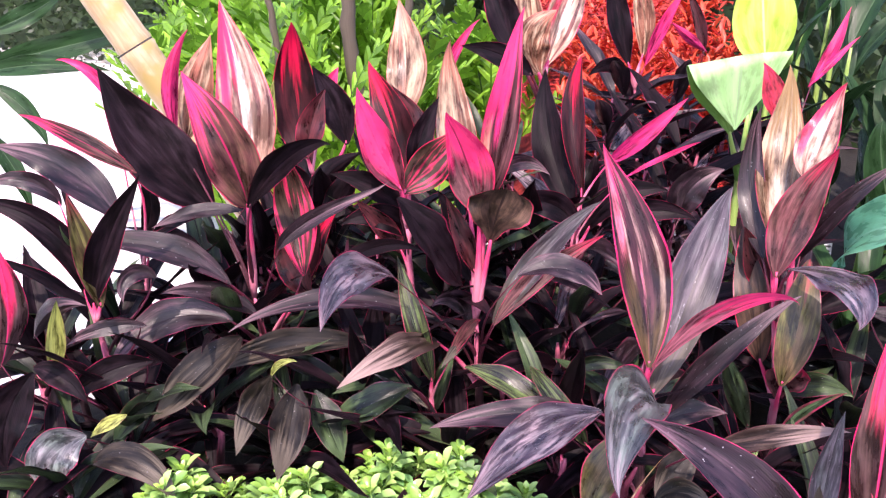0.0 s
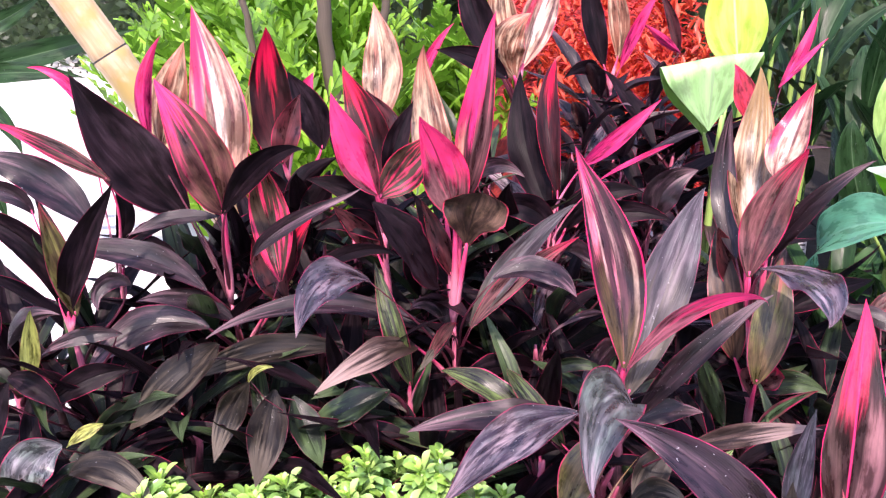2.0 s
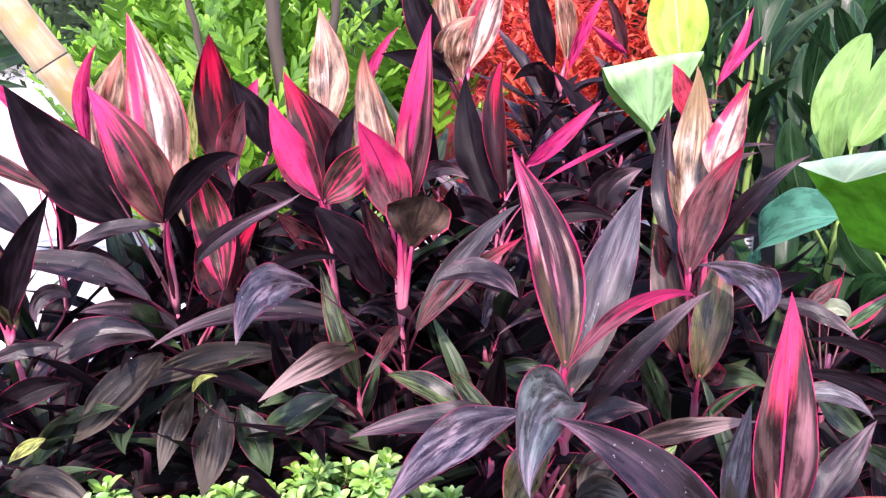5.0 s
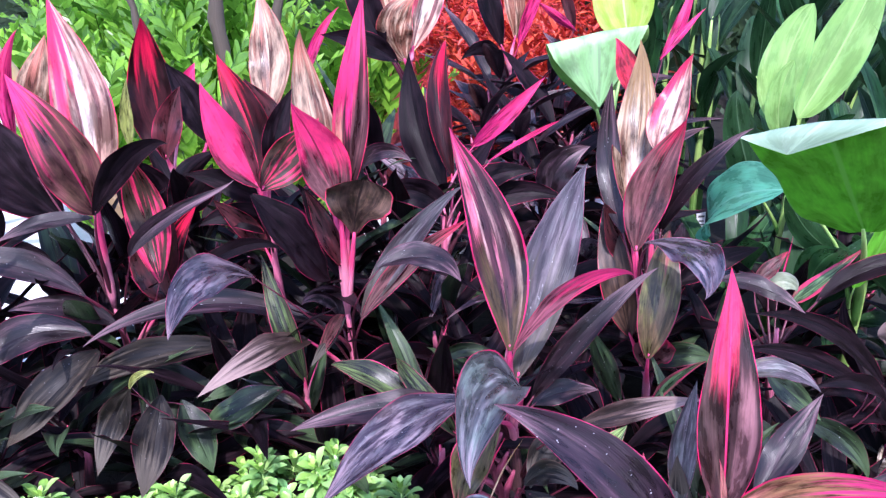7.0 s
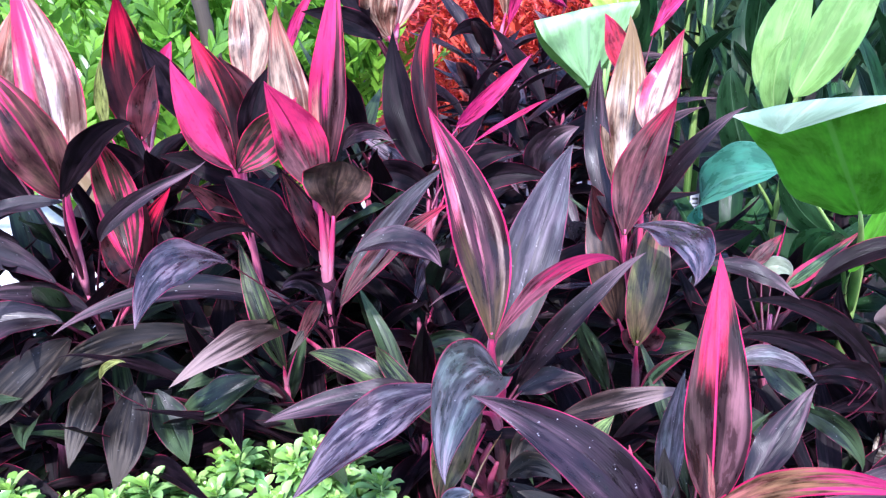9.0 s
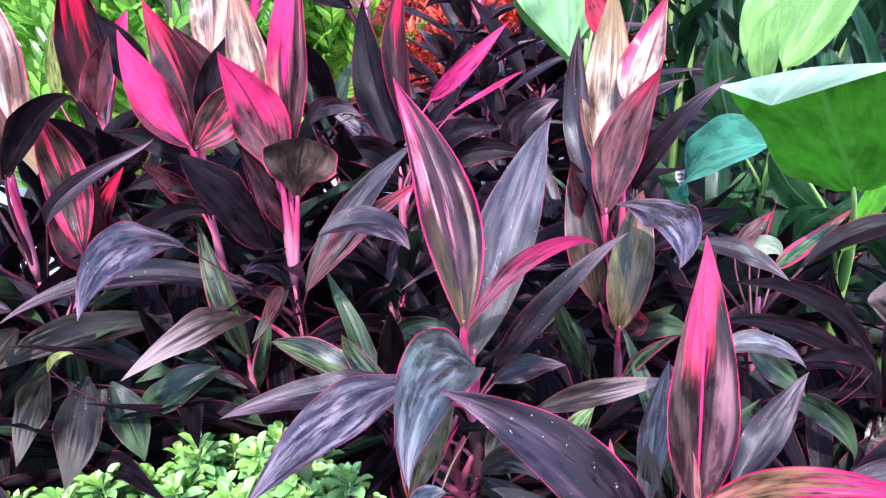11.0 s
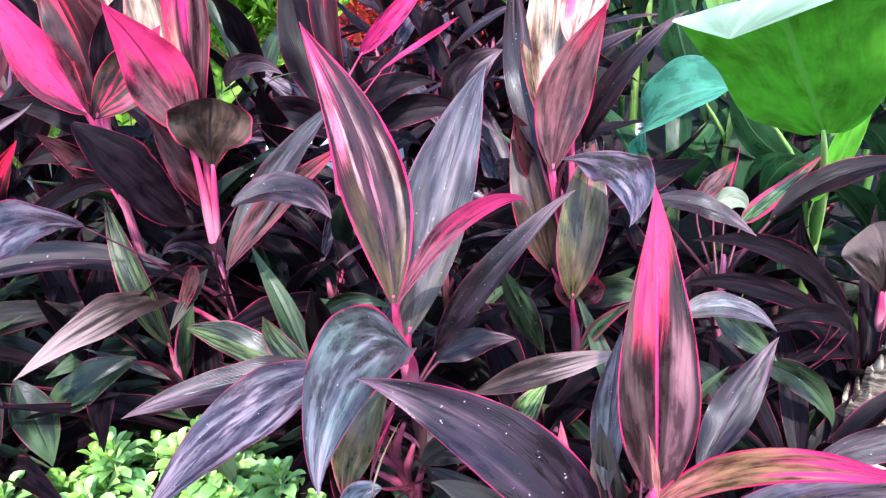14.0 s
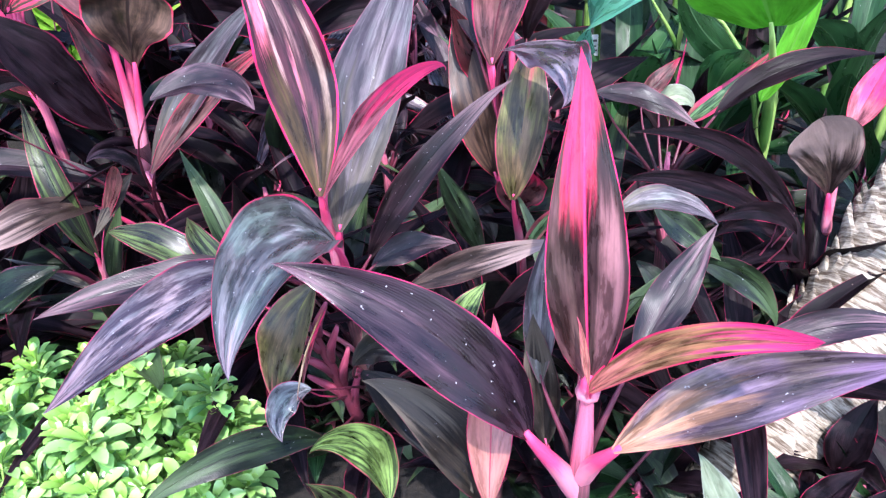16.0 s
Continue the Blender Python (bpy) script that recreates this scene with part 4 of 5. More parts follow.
leaf(ti_e, "tanbrown", (0.043, -0.220, 0.463), -17, 27, 0.233, 11, -114, 0.045, -49)
leaf(ti_e, "olive", (-0.076, -0.160, 0.455), -163, -46, 0.208, 35, 167, 0.079, 46)
leaf(ti_e, "stripe", (-0.202, -0.030, 0.380), -172, 55, 0.251, 92, -128, 0.054, 51)
leaf(ti_e, "stripe", (-0.153, -0.110, 0.387), -145, 58, 0.231, 126, -75, 0.043, 98)
leaf(ti_e, "green", (-0.074, -0.050, 0.439), 108, -11, 0.328, 5, -173, 0.056, 16)
leaf(ti_e, "green", (-0.162, 0.060, 0.440), -23, 59, 0.142, 94, 175, 0.030, -63)
leaf(ti_e, "lightgreen", (-0.018, -0.300, 0.141), 87, 64, 0.260, 102, 36, 0.069, -38)
leaf(ti_e, "pinkunder", (-0.120, -0.160, 0.263), -0, 80, 0.156, 21, 180, 0.007, -75)
leaf(ti_e, "stripe", (-0.066, -0.320, 0.090), -152, 82, 0.199, 27, 171, 0.055, -89)
leaf(ti_e, "green", (-0.098, -0.220, 0.212), -153, 38, 0.295, 65, -169, 0.052, 48)
leaf(ti_e, "opal", (-0.105, -0.240, 0.331), 180, 9, 0.101, 121, 124, 0.046, 26)
leaf(ti_e, "brown", (0.066, -0.100, 0.367), -163, -23, 0.138, 45, 142, 0.066, 39)
leaf(ti_e, "tan", (-0.124, -0.300, 0.366), -49, 76, 0.188, 15, 147, 0.003, 60)
leaf(ti_e, "lightgreen", (0.117, -0.120, 0.286), 22, 61, 0.107, 26, -163, 0.045, -40)
leaf(ti_e, "green", (-0.123, -0.040, 0.280), -12, -48, 0.181, 49, -140, 0.058, -54)
leaf(ti_e, "brown", (-0.028, -0.160, 0.279), -45, -15, 0.253, 26, -111, 0.074, -20)
leaf(ti_e, "brown", (-0.042, -0.220, 0.344), 0, 56, 0.137, 95, -116, 0.047, -16)
leaf(ti_e, "violet", (0.017, 0.000, 0.361), 30, 8, 0.160, 36, -123, 0.050, -28)

ti_k = ti_plant((0.761, 1.630), (-0.030, -0.030, 0.350), "ti plant with tan sunlit upright leaves")
leaf(ti_k, "tan", (-0.087, -0.020, 0.703), 69, 20, 0.426, 57, 3, 0.112, 2)
leaf(ti_k, "pinkcream", (-0.038, 0.003, 0.831), 65, -6, 0.268, 110, -14, 0.084, -6)
leaf(ti_k, "redbrown", (-0.081, -0.050, 0.633), 63, 72, 0.290, 32, -73, 0.096, -3)
leaf(ti_k, "violet", (-0.100, -0.020, 0.662), 90, 17, 0.358, 95, 0, 0.057, 14)
leaf(ti_k, "brownpink", (-0.062, -0.002, 0.402), -144, 67, 0.332, 75, -40, 0.079, 133)
leaf(ti_k, "olive", (-0.070, -0.140, 0.430), -41, 83, 0.305, 82, 68, 0.077, -107)
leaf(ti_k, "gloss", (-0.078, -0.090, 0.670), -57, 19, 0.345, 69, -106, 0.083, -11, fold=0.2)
leaf(ti_k, "redbrown", (-0.041, -0.070, 0.347), -116, 70, 0.140, 23, 104, 0.082, -179, shape=cup, fold=0.4)
leaf(ti_k, "green", (-0.116, -0.130, 0.317), 180, 68, 0.214, 0, 0, 0.047, -85)
leaf(ti_k, "violet", (0.010, 0.060, 0.622), -100, 61, 0.328, 58, 70, 0.043, -142)
leaf(ti_k, "red", (-0.010, 0.250, 0.879), 110, 72, 0.135, 17, 117, 0.055, 37)
leaf(ti_k, "pink", (0.055, 0.270, 0.951), 16, 51, 0.195, 25, 25, 0.028, -47)
leaf(ti_k, "pink", (0.047, 0.250, 0.956), 16, 45, 0.151, 7, -76, 0.017, -49)
leaf(ti_k, "green", (-0.018, -0.050, 0.347), -20, 57, 0.157, 79, -156, 0.059, -53)
leaf(ti_k, "dark", (0.041, 0.030, 0.502), -0, 38, 0.209, 31, 180, 0.055, -56)
leaf(ti_k, "silver", (-0.043, 0.090, 0.203), 90, 63, 0.137, 73, 84, 0.043, 2)
leaf(ti_k, "reddark", (-0.035, 0.030, 0.553), 169, 46, 0.188, 31, 20, 0.067, 84)
leaf(ti_k, "greenpink", (-0.053, -0.130, 0.297), -73, 65, 0.253, 23, 166, 0.025, -101)
leaf(ti_k, "green", (0.008, 0.030, 0.266), -40, 60, 0.175, 11, 156, 0.050, -79)

ti_g = ti_plant((0.658, 1.050), (-0.008, -0.036, 0.452), "ti plant with a large hot pink leaf", cane=0.016)
leaf(ti_g, "flame", (-0.006, -0.032, 0.450), -135, 78, 0.403, 38, -21, 0.089, 154, thick=0.011)
leaf(ti_g, "peachunder", (-0.014, -0.050, 0.448), -32, 54, 0.323, 43, -125, 0.041, -45, shape=paddle)
leaf(ti_g, "dusk", (0.011, -0.080, 0.375), -16, 42, 0.375, 31, -97, 0.078, -39, thick=0.011)
leaf(ti_g, "violet", (0.198, -0.010, 0.408), -15, 49, 0.260, 80, 172, 0.046, -50)
leaf(ti_g, "violet", (0.078, 0.030, 0.410), 34, 35, 0.216, 3, -37, 0.059, -21)
leaf(ti_g, "silver", (0.135, 0.250, 0.497), 9, 25, 0.164, 81, -141, 0.049, -32)
leaf(ti_g, "brown", (-0.036, 0.030, 0.285), 84, 70, 0.206, 20, 26, 0.050, 8)
leaf(ti_g, "silver", (-0.039, 0.050, 0.381), 79, 66, 0.226, 17, -38, 0.049, 13)
leaf(ti_g, "brown", (-0.109, 0.070, 0.147), 133, 82, 0.287, 65, 157, 0.088, 29)
leaf(ti_g, "peach", (-0.123, 0.000, 0.220), 73, 51, 0.266, 23, -8, 0.065, -2)
leaf(ti_g, "plum", (-0.079, -0.030, 0.371), 173, 69, 0.397, 57, -162, 0.096, 59, thick=0.011)
leaf(ti_g, "peach", (-0.020, -0.065, 0.474), 121, 80, 0.096, 8, 81, 0.009, 45)
leaf(ti_g, "pale", (0.216, -0.070, 0.128), 151, 68, 0.196, 10, 85, 0.051, 67)

ti_n = ti_plant((0.976, 1.490), (-0.030, -0.030, 0.496), "dark ti plant with green and pink edged leaves")
leaf(ti_n, "greenpink", (0.033, 0.040, 0.513), 57, -25, 0.274, 108, -40, 0.037, -25, stalk=low_stalk_mat)
leaf(ti_n, "dark", (0.044, -0.030, 0.552), 17, 33, 0.284, 50, -124, 0.049, -25, stalk=low_stalk_mat)
leaf(ti_n, "violet", (-0.158, -0.010, 0.608), -25, 6, 0.175, 43, -147, 0.043, -39, stalk=low_stalk_mat)
leaf(ti_n, "dark", (0.234, -0.030, 0.330), 179, 56, 0.481, 49, 147, 0.041, 70, stalk=low_stalk_mat)
leaf(ti_n, "dark", (0.194, -0.050, 0.330), 172, 40, 0.401, 40, 127, 0.045, 58, stalk=low_stalk_mat)
leaf(ti_n, "dark", (0.211, -0.070, 0.321), -169, 55, 0.255, 67, 172, 0.039, 66, stalk=low_stalk_mat)
leaf(ti_n, "pale", (0.002, 0.090, 0.520), -41, 81, 0.085, 164, 158, 0.039, -85, stalk=low_stalk_mat)
leaf(ti_n, "pink", (0.026, 0.090, 0.512), 35, 73, 0.130, 5, 5, 0.005, -25, stalk=low_stalk_mat)
leaf(ti_n, "redbrown", (-0.046, 0.070, 0.546), 12, 34, 0.105, 8, 19, 0.033, -47, stalk=low_stalk_mat)
leaf(ti_n, "green", (-0.076, -0.090, 0.440), -31, -37, 0.147, 1, 117, 0.048, -63, stalk=low_stalk_mat)
leaf(ti_n, "green", (-0.015, -0.130, 0.345), -14, -7, 0.209, 66, -167, 0.049, -71, stalk=low_stalk_mat)
leaf(ti_n, "green", (-0.095, -0.090, 0.332), -43, -26, 0.141, 59, -171, 0.044, -57, stalk=low_stalk_mat)
leaf(ti_n, "dark", (0.285, 0.010, 0.230), 169, 50, 0.291, 70, 127, 0.057, 38, stalk=low_stalk_mat)

ti_q = ti_plant((1.339, 1.530), (-0.030, -0.030, 0.252), "ti plant with folded pink brown leaves")
leaf(ti_q, "tanbrown", (-0.045, -0.030, 0.338), -125, 61, 0.229, 21, -82, 0.121, 170, shape=cup, fold=0.3)
leaf(ti_q, "pinkunder", (-0.019, -0.010, 0.454), 19, 60, 0.166, 6, -43, 0.059, -28)
leaf(ti_q, "dark", (-0.066, 0.030, 0.260), 169, 39, 0.260, 50, -11, 0.047, 97)
leaf(ti_q, "dark", (-0.023, -0.070, 0.213), -29, 83, 0.179, 149, 178, 0.062, -59)
leaf(ti_q, "dark", (-0.053, -0.030, 0.191), -163, 48, 0.268, 63, 176, 0.052, 55)

ti_l = ti_plant((-0.741, 1.690), (-0.020, -0.030, 0.485), "ti plant with dark arching leaves and a yellowing one")
leaf(ti_l, "olive", (-0.004, -0.030, 0.521), 132, 79, 0.268, 16, 46, 0.065, 14)
leaf(ti_l, "dark", (-0.023, -0.030, 0.521), 24, 76, 0.342, 29, -134, 0.067, -75)
leaf(ti_l, "dark", (-0.045, -0.010, 0.545), -11, 81, 0.341, 102, -14, 0.066, -136)
leaf(ti_l, "violet", (0.017, 0.090, 0.677), 153, 58, 0.316, 60, 122, 0.091, 35)
leaf(ti_l, "violet", (-0.069, 0.010, 0.743), -123, 74, 0.177, 112, -134, 0.040, 103)
leaf(ti_l, "lime", (-0.090, -0.130, 0.400), 63, 73, 0.202, 32, -42, 0.039, -49)
leaf(ti_l, "flame", (-0.163, -0.190, 0.462), 0, 63, 0.284, 35, 0, 0.074, 65)
leaf(ti_l, "violet", (0.123, -0.030, 0.593), -179, 51, 0.122, 166, 135, 0.041, 40)
leaf(ti_l, "opal", (0.006, -0.230, 0.327), -172, -6, 0.160, 115, 153, 0.098, 60)
leaf(ti_l, "brown", (0.018, -0.250, 0.272), -14, 43, 0.236, 115, -175, 0.066, -40)
leaf(ti_l, "dark", (-0.107, -0.170, 0.443), -152, -41, 0.230, 51, 168, 0.094, 78)
leaf(ti_l, "dark", (-0.116, -0.150, 0.441), -16, 9, 0.150, 71, -176, 0.052, -40)
leaf(ti_l, "violet", (0.096, -0.050, 0.487), -165, 17, 0.176, 51, -177, 0.041, 64)
leaf(ti_l, "lime", (0.062, -0.150, 0.324), -167, -11, 0.094, 36, 177, 0.029, 65)
leaf(ti_l, "green", (0.119, -0.070, 0.335), -152, -21, 0.169, 40, 178, 0.058, 62)
leaf(ti_l, "violet", (-0.135, -0.090, 0.477), -14, 70, 0.191, 71, -178, 0.047, 91)
leaf(ti_l, "dark", (0.112, -0.090, 0.421), -162, 8, 0.208, 61, 179, 0.060, 64)

ti_u = ti_plant((-0.741, 1.950), (0.000, -0.030, 0.454), "ti plant with long pink edged leaves")
leaf(ti_u, "pinktip", (0.041, -0.090, 0.761), 179, 37, 0.276, 14, 125, 0.050, 58)
leaf(ti_u, "pink", (-0.040, 0.050, 0.858), 0, 87, 0.201, 89, 0, 0.029, -114)
leaf(ti_u, "dark", (0.006, -0.030, 0.577), 4, 49, 0.182, 78, 11, 0.049, -102)
leaf(ti_u, "dark", (0.039, -0.050, 0.570), -21, 58, 0.206, 62, 167, 0.040, -88)
leaf(ti_u, "dark", (0.029, -0.070, 0.535), 4, 71, 0.189, 110, -158, 0.053, -60)



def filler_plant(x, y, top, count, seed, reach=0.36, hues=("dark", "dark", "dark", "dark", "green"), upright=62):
    """A low ti plant added to fill the bed between the tall ones; its dark tones paint the gaps' deep shade."""
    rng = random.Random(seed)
    p = ti_plant((x, y), (rng.uniform(-0.04, 0.04), rng.uniform(-0.04, 0.04), top), "low ti plant in its neighbours' shade, darkened by colour")
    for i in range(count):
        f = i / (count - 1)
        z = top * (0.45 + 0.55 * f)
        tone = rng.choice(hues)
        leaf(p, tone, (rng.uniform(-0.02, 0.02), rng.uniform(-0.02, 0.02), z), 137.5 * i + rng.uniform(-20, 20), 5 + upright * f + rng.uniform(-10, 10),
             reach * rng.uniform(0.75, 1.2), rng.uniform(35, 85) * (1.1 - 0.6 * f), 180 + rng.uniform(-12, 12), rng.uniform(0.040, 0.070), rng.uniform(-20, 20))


FILLERS = [(-0.15, 2.12, 0.50), (0.05, 2.18, 0.54), (0.20, 2.06, 0.46), (0.16, 2.32, 0.58), (-0.30, 2.14, 0.46), (-0.45, 2.06, 0.42), (0.0, 1.98, 0.40), (0.36, 2.16, 0.50), (-0.95, 1.75, 0.30), (-0.72, 1.62, 0.26), (-0.60, 1.95, 0.36), (-0.28, 2.0, 0.38), (-0.18, 1.72, 0.26), (0.10, 2.10, 0.42),
           (0.30, 1.85, 0.34), (0.42, 2.30, 0.50), (0.66, 2.35, 0.52), (0.55, 1.95, 0.36), (0.25, 1.55, 0.22), (0.72, 2.05, 0.38),
           (0.95, 2.05, 0.34), (0.90, 1.62, 0.24), (1.15, 1.75, 0.26), (1.25, 1.45, 0.18), (0.62, 1.45, 0.18), (-0.55, 1.70, 0.22), (-1.15, 1.55, 0.26), (0.52, 2.6, 0.62), (0.78, 2.65, 0.60), (0.62, 2.5, 0.64), (0.92, 2.5, 0.56),
           (-0.35, 1.62, 0.16), (0.02, 1.62, 0.16), (0.40, 1.62, 0.18), (0.78, 1.35, 0.14), (1.05, 1.30, 0.14), (-0.80, 1.45, 0.18), (-0.80, 1.85, 0.36), (-0.98, 1.98, 0.22), (0.18, 1.85, 0.24), (-0.58, 2.08, 0.42), (-0.50, 2.16, 0.40), (-0.52, 1.86, 0.34), (0.85, 1.85, 0.28)]
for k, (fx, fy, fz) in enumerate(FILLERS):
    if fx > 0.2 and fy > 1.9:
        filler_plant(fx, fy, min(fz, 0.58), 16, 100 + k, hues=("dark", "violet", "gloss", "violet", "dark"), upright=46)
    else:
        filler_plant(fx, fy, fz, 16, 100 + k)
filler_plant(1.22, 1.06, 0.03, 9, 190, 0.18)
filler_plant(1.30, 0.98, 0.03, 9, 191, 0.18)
# added dark plants that cover ground meant to lie in black shade
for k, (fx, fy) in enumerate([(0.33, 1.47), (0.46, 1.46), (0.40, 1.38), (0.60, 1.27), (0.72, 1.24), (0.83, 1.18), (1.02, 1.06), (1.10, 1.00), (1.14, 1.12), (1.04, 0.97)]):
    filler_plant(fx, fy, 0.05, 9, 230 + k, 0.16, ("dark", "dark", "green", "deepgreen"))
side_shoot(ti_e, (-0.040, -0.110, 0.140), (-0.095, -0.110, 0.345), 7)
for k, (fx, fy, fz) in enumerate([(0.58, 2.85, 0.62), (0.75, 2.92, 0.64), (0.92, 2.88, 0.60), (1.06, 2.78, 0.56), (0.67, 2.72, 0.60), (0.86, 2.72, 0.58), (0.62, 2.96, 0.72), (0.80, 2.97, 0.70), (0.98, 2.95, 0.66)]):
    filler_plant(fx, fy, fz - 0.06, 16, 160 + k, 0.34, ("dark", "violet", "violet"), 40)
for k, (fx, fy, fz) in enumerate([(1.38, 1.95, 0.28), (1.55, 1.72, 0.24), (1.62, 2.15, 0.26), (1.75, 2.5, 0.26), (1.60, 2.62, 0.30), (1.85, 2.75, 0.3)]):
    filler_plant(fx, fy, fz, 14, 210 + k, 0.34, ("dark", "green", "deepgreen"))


# ---- low shrub along the front of the bed ----
def shrub(x, y, height, spread, seed, sprigs=19):
    rng = random.Random(seed)
    ob = base_at("shrub", x, y, 0, "low shrub with rosettes of small glossy light green leaves", "shrub", "shrubs along the bed's edge")
    for s in range(sprigs):
        r, a = spread * math.sqrt(rng.random()), rng.uniform(0, 6.283)
        tip = Vector((r * math.cos(a), r * math.sin(a), height * (1 - 0.45 * (r / spread) ** 2) * rng.uniform(0.70, 1.10)))
        foot = Vector((tip.x * 0.25, tip.y * 0.25, 0.0))
        vs, fs, uvs = tube(hermite(foot, Vector((0, 0, tip.z)), tip, Vector((tip.x * 0.4, tip.y * 0.4, tip.z * 0.6)), 6), [0.0035 - 0.0003 * i for i in range(7)], 5)
        twig = part("twig", mesh_of("twig", vs, fs, canna_stalk, uvs), ob)
        lv, lf, luv = [], [], []
        out = Vector((tip.x * 1.2, tip.y * 1.2, spread * 2.2)).normalized()
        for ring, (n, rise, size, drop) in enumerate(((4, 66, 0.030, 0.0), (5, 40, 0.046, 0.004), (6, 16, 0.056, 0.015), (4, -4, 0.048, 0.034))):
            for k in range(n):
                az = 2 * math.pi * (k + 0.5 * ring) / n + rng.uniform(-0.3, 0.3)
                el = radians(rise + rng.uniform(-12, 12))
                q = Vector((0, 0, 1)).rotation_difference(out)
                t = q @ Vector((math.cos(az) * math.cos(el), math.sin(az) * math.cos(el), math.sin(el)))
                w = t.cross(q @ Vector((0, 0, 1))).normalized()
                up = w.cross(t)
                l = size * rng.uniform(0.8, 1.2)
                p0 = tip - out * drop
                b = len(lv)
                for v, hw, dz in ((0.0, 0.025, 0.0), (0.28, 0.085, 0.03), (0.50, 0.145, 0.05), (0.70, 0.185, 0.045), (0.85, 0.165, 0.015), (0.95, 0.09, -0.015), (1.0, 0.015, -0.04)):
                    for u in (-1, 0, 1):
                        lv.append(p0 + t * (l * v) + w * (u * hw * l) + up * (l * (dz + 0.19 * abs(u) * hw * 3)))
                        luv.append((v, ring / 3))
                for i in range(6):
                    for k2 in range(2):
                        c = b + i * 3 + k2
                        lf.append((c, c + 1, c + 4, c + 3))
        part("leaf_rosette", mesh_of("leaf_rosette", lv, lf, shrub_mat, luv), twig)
    return ob


for k, (sx, sy, sh, sp) in enumerate([(-0.44, 1.42, 0.22, 0.11), (-0.26, 1.42, 0.25, 0.12), (-0.10, 1.45, 0.27, 0.12), (0.07, 1.45, 0.26, 0.09), (-0.02, 1.32, 0.22, 0.11),
                                      (-0.18, 1.28, 0.21, 0.11), (0.13, 1.30, 0.17, 0.08), (-0.55, 1.42, 0.27, 0.07)]):
    shrub(sx, sy, sh, sp, 300 + k)
shrub(0.02, 1.47, 0.325, 0.03, 320, 7)
shrub(0.17, 1.36, 0.24, 0.035, 321, 8)


# ---- ferns behind ----
def fern_frond(rng, length, width, name="frond"):
    """An arching, deeply lobed frond."""
    vs, fs = [], []
    pairs = 8
    rise, drop = rng.uniform(1.0, 1.45), rng.uniform(0.3, 0.9)

    def rib(v):
        a = rise - drop * v
        return Vector((length * v * math.cos(rise - drop * v * 0.5), 0, length * v * math.sin(rise - drop * v * 0.5))), Vector((math.cos(a), 0, math.sin(a)))

    for i in range(pairs):
        v = 0.22 + 0.76 * i / (pairs - 1)
        c, t = rib(v)
        wlen = width * 0.5 * (math.sin(math.pi * min(1.0, 0.22 + 0.72 * v)) ** 0.7) * rng.uniform(0.7, 1.2)
        for sgn in (-1, 1):
            d = (Vector((0, sgn, 0)) + t * rng.uniform(0.4, 0.8)).normalized()
            lw = length * 0.046
            up = Vector((0, 0, rng.uniform(-0.2, 0.3)))
            b = len(vs)
            for f, wide, sag in ((0.0, 1.15, 0.0), (0.45, 1.0, 0.35), (0.80, 0.85, 0.35), (1.0, 0.25, 0.1)):
                m = c + d * wlen * f + t * lw * 0.5 * f + up * wlen * sag
                vs += [m - t * lw * wide - Vector((0, 0, lw * 0.5 * wide)), m, m + t * lw * wide - Vector((0, 0, lw * 0.5 * wide))]
            for q in range(3):
                fs += [(b + 3 * q, b + 3 * q + 1, b + 3 * q + 4, b + 3 * q + 3), (b + 3 * q + 1, b + 3 * q + 2, b + 3 * q + 5, b + 3 * q + 4)]
    b = len(vs)
    for i in range(9):
        c, t = rib(i / 8)
        h = 0.004 * (1.2 - i / 8)
        vs += [c + Vector((0, -h, 0.001)), c + Vector((0, h, 0.001))]
    for i in range(8):
        fs.append((b + 2 * i, b + 2 * i + 1, b + 2 * i + 3, b + 2 * i + 2))
    return mesh_of(name, vs, fs, fern_mat, smooth=False)


def fern(seed, size):
    rng = random.Random(seed)
    ob = base_at("fern", 0, 0, 0, "bright green fern clump with lobed fronds in the sun", "fern", "ferns behind the bed")
    for i in range(15):
        f = part("frond", fern_frond(rng, size * rng.uniform(0.6, 1.1), size * 0.34), ob)
        f.rotation_euler = (rng.uniform(-0.25, 0.25), rng.uniform(-0.6, 0.3), 2.4 * i + rng.uniform(-0.3, 0.3))
        f.location = (rng.gauss(0, 0.06), rng.gauss(0, 0.06), size * rng.uniform(0.2, 0.95))
    return ob


kinds = [fern(500 + k, 0.38 + 0.04 * k) for k in range(4)]
spots = []
rng = random.Random(11)
for j in range(6):
    for i in range(13):
        fx, fy = -1.75 + 0.22 * i + rng.uniform(-0.07, 0.07), 3.05 + 0.24 * j + rng.uniform(-0.07, 0.07)
        if fx > 0.34 or (fx > -0.25 and j > 3) or fx < -0.335 * fy or (fx > -0.1 and fy < 3.42):
            continue
        spots.append((fx, fy, 0.05 + 0.06 * j + rng.uniform(-0.05, 0.08)))
for k, (fx, fy, fz) in enumerate(spots):
    m = pose(fx, fy, max(-0.02, fz - 0.10), 0, 0, rng.uniform(0, 360))
    if k < 4:
        kinds[k].matrix_basis = m
    else:
        copy_thing(kinds[k % 4], m)


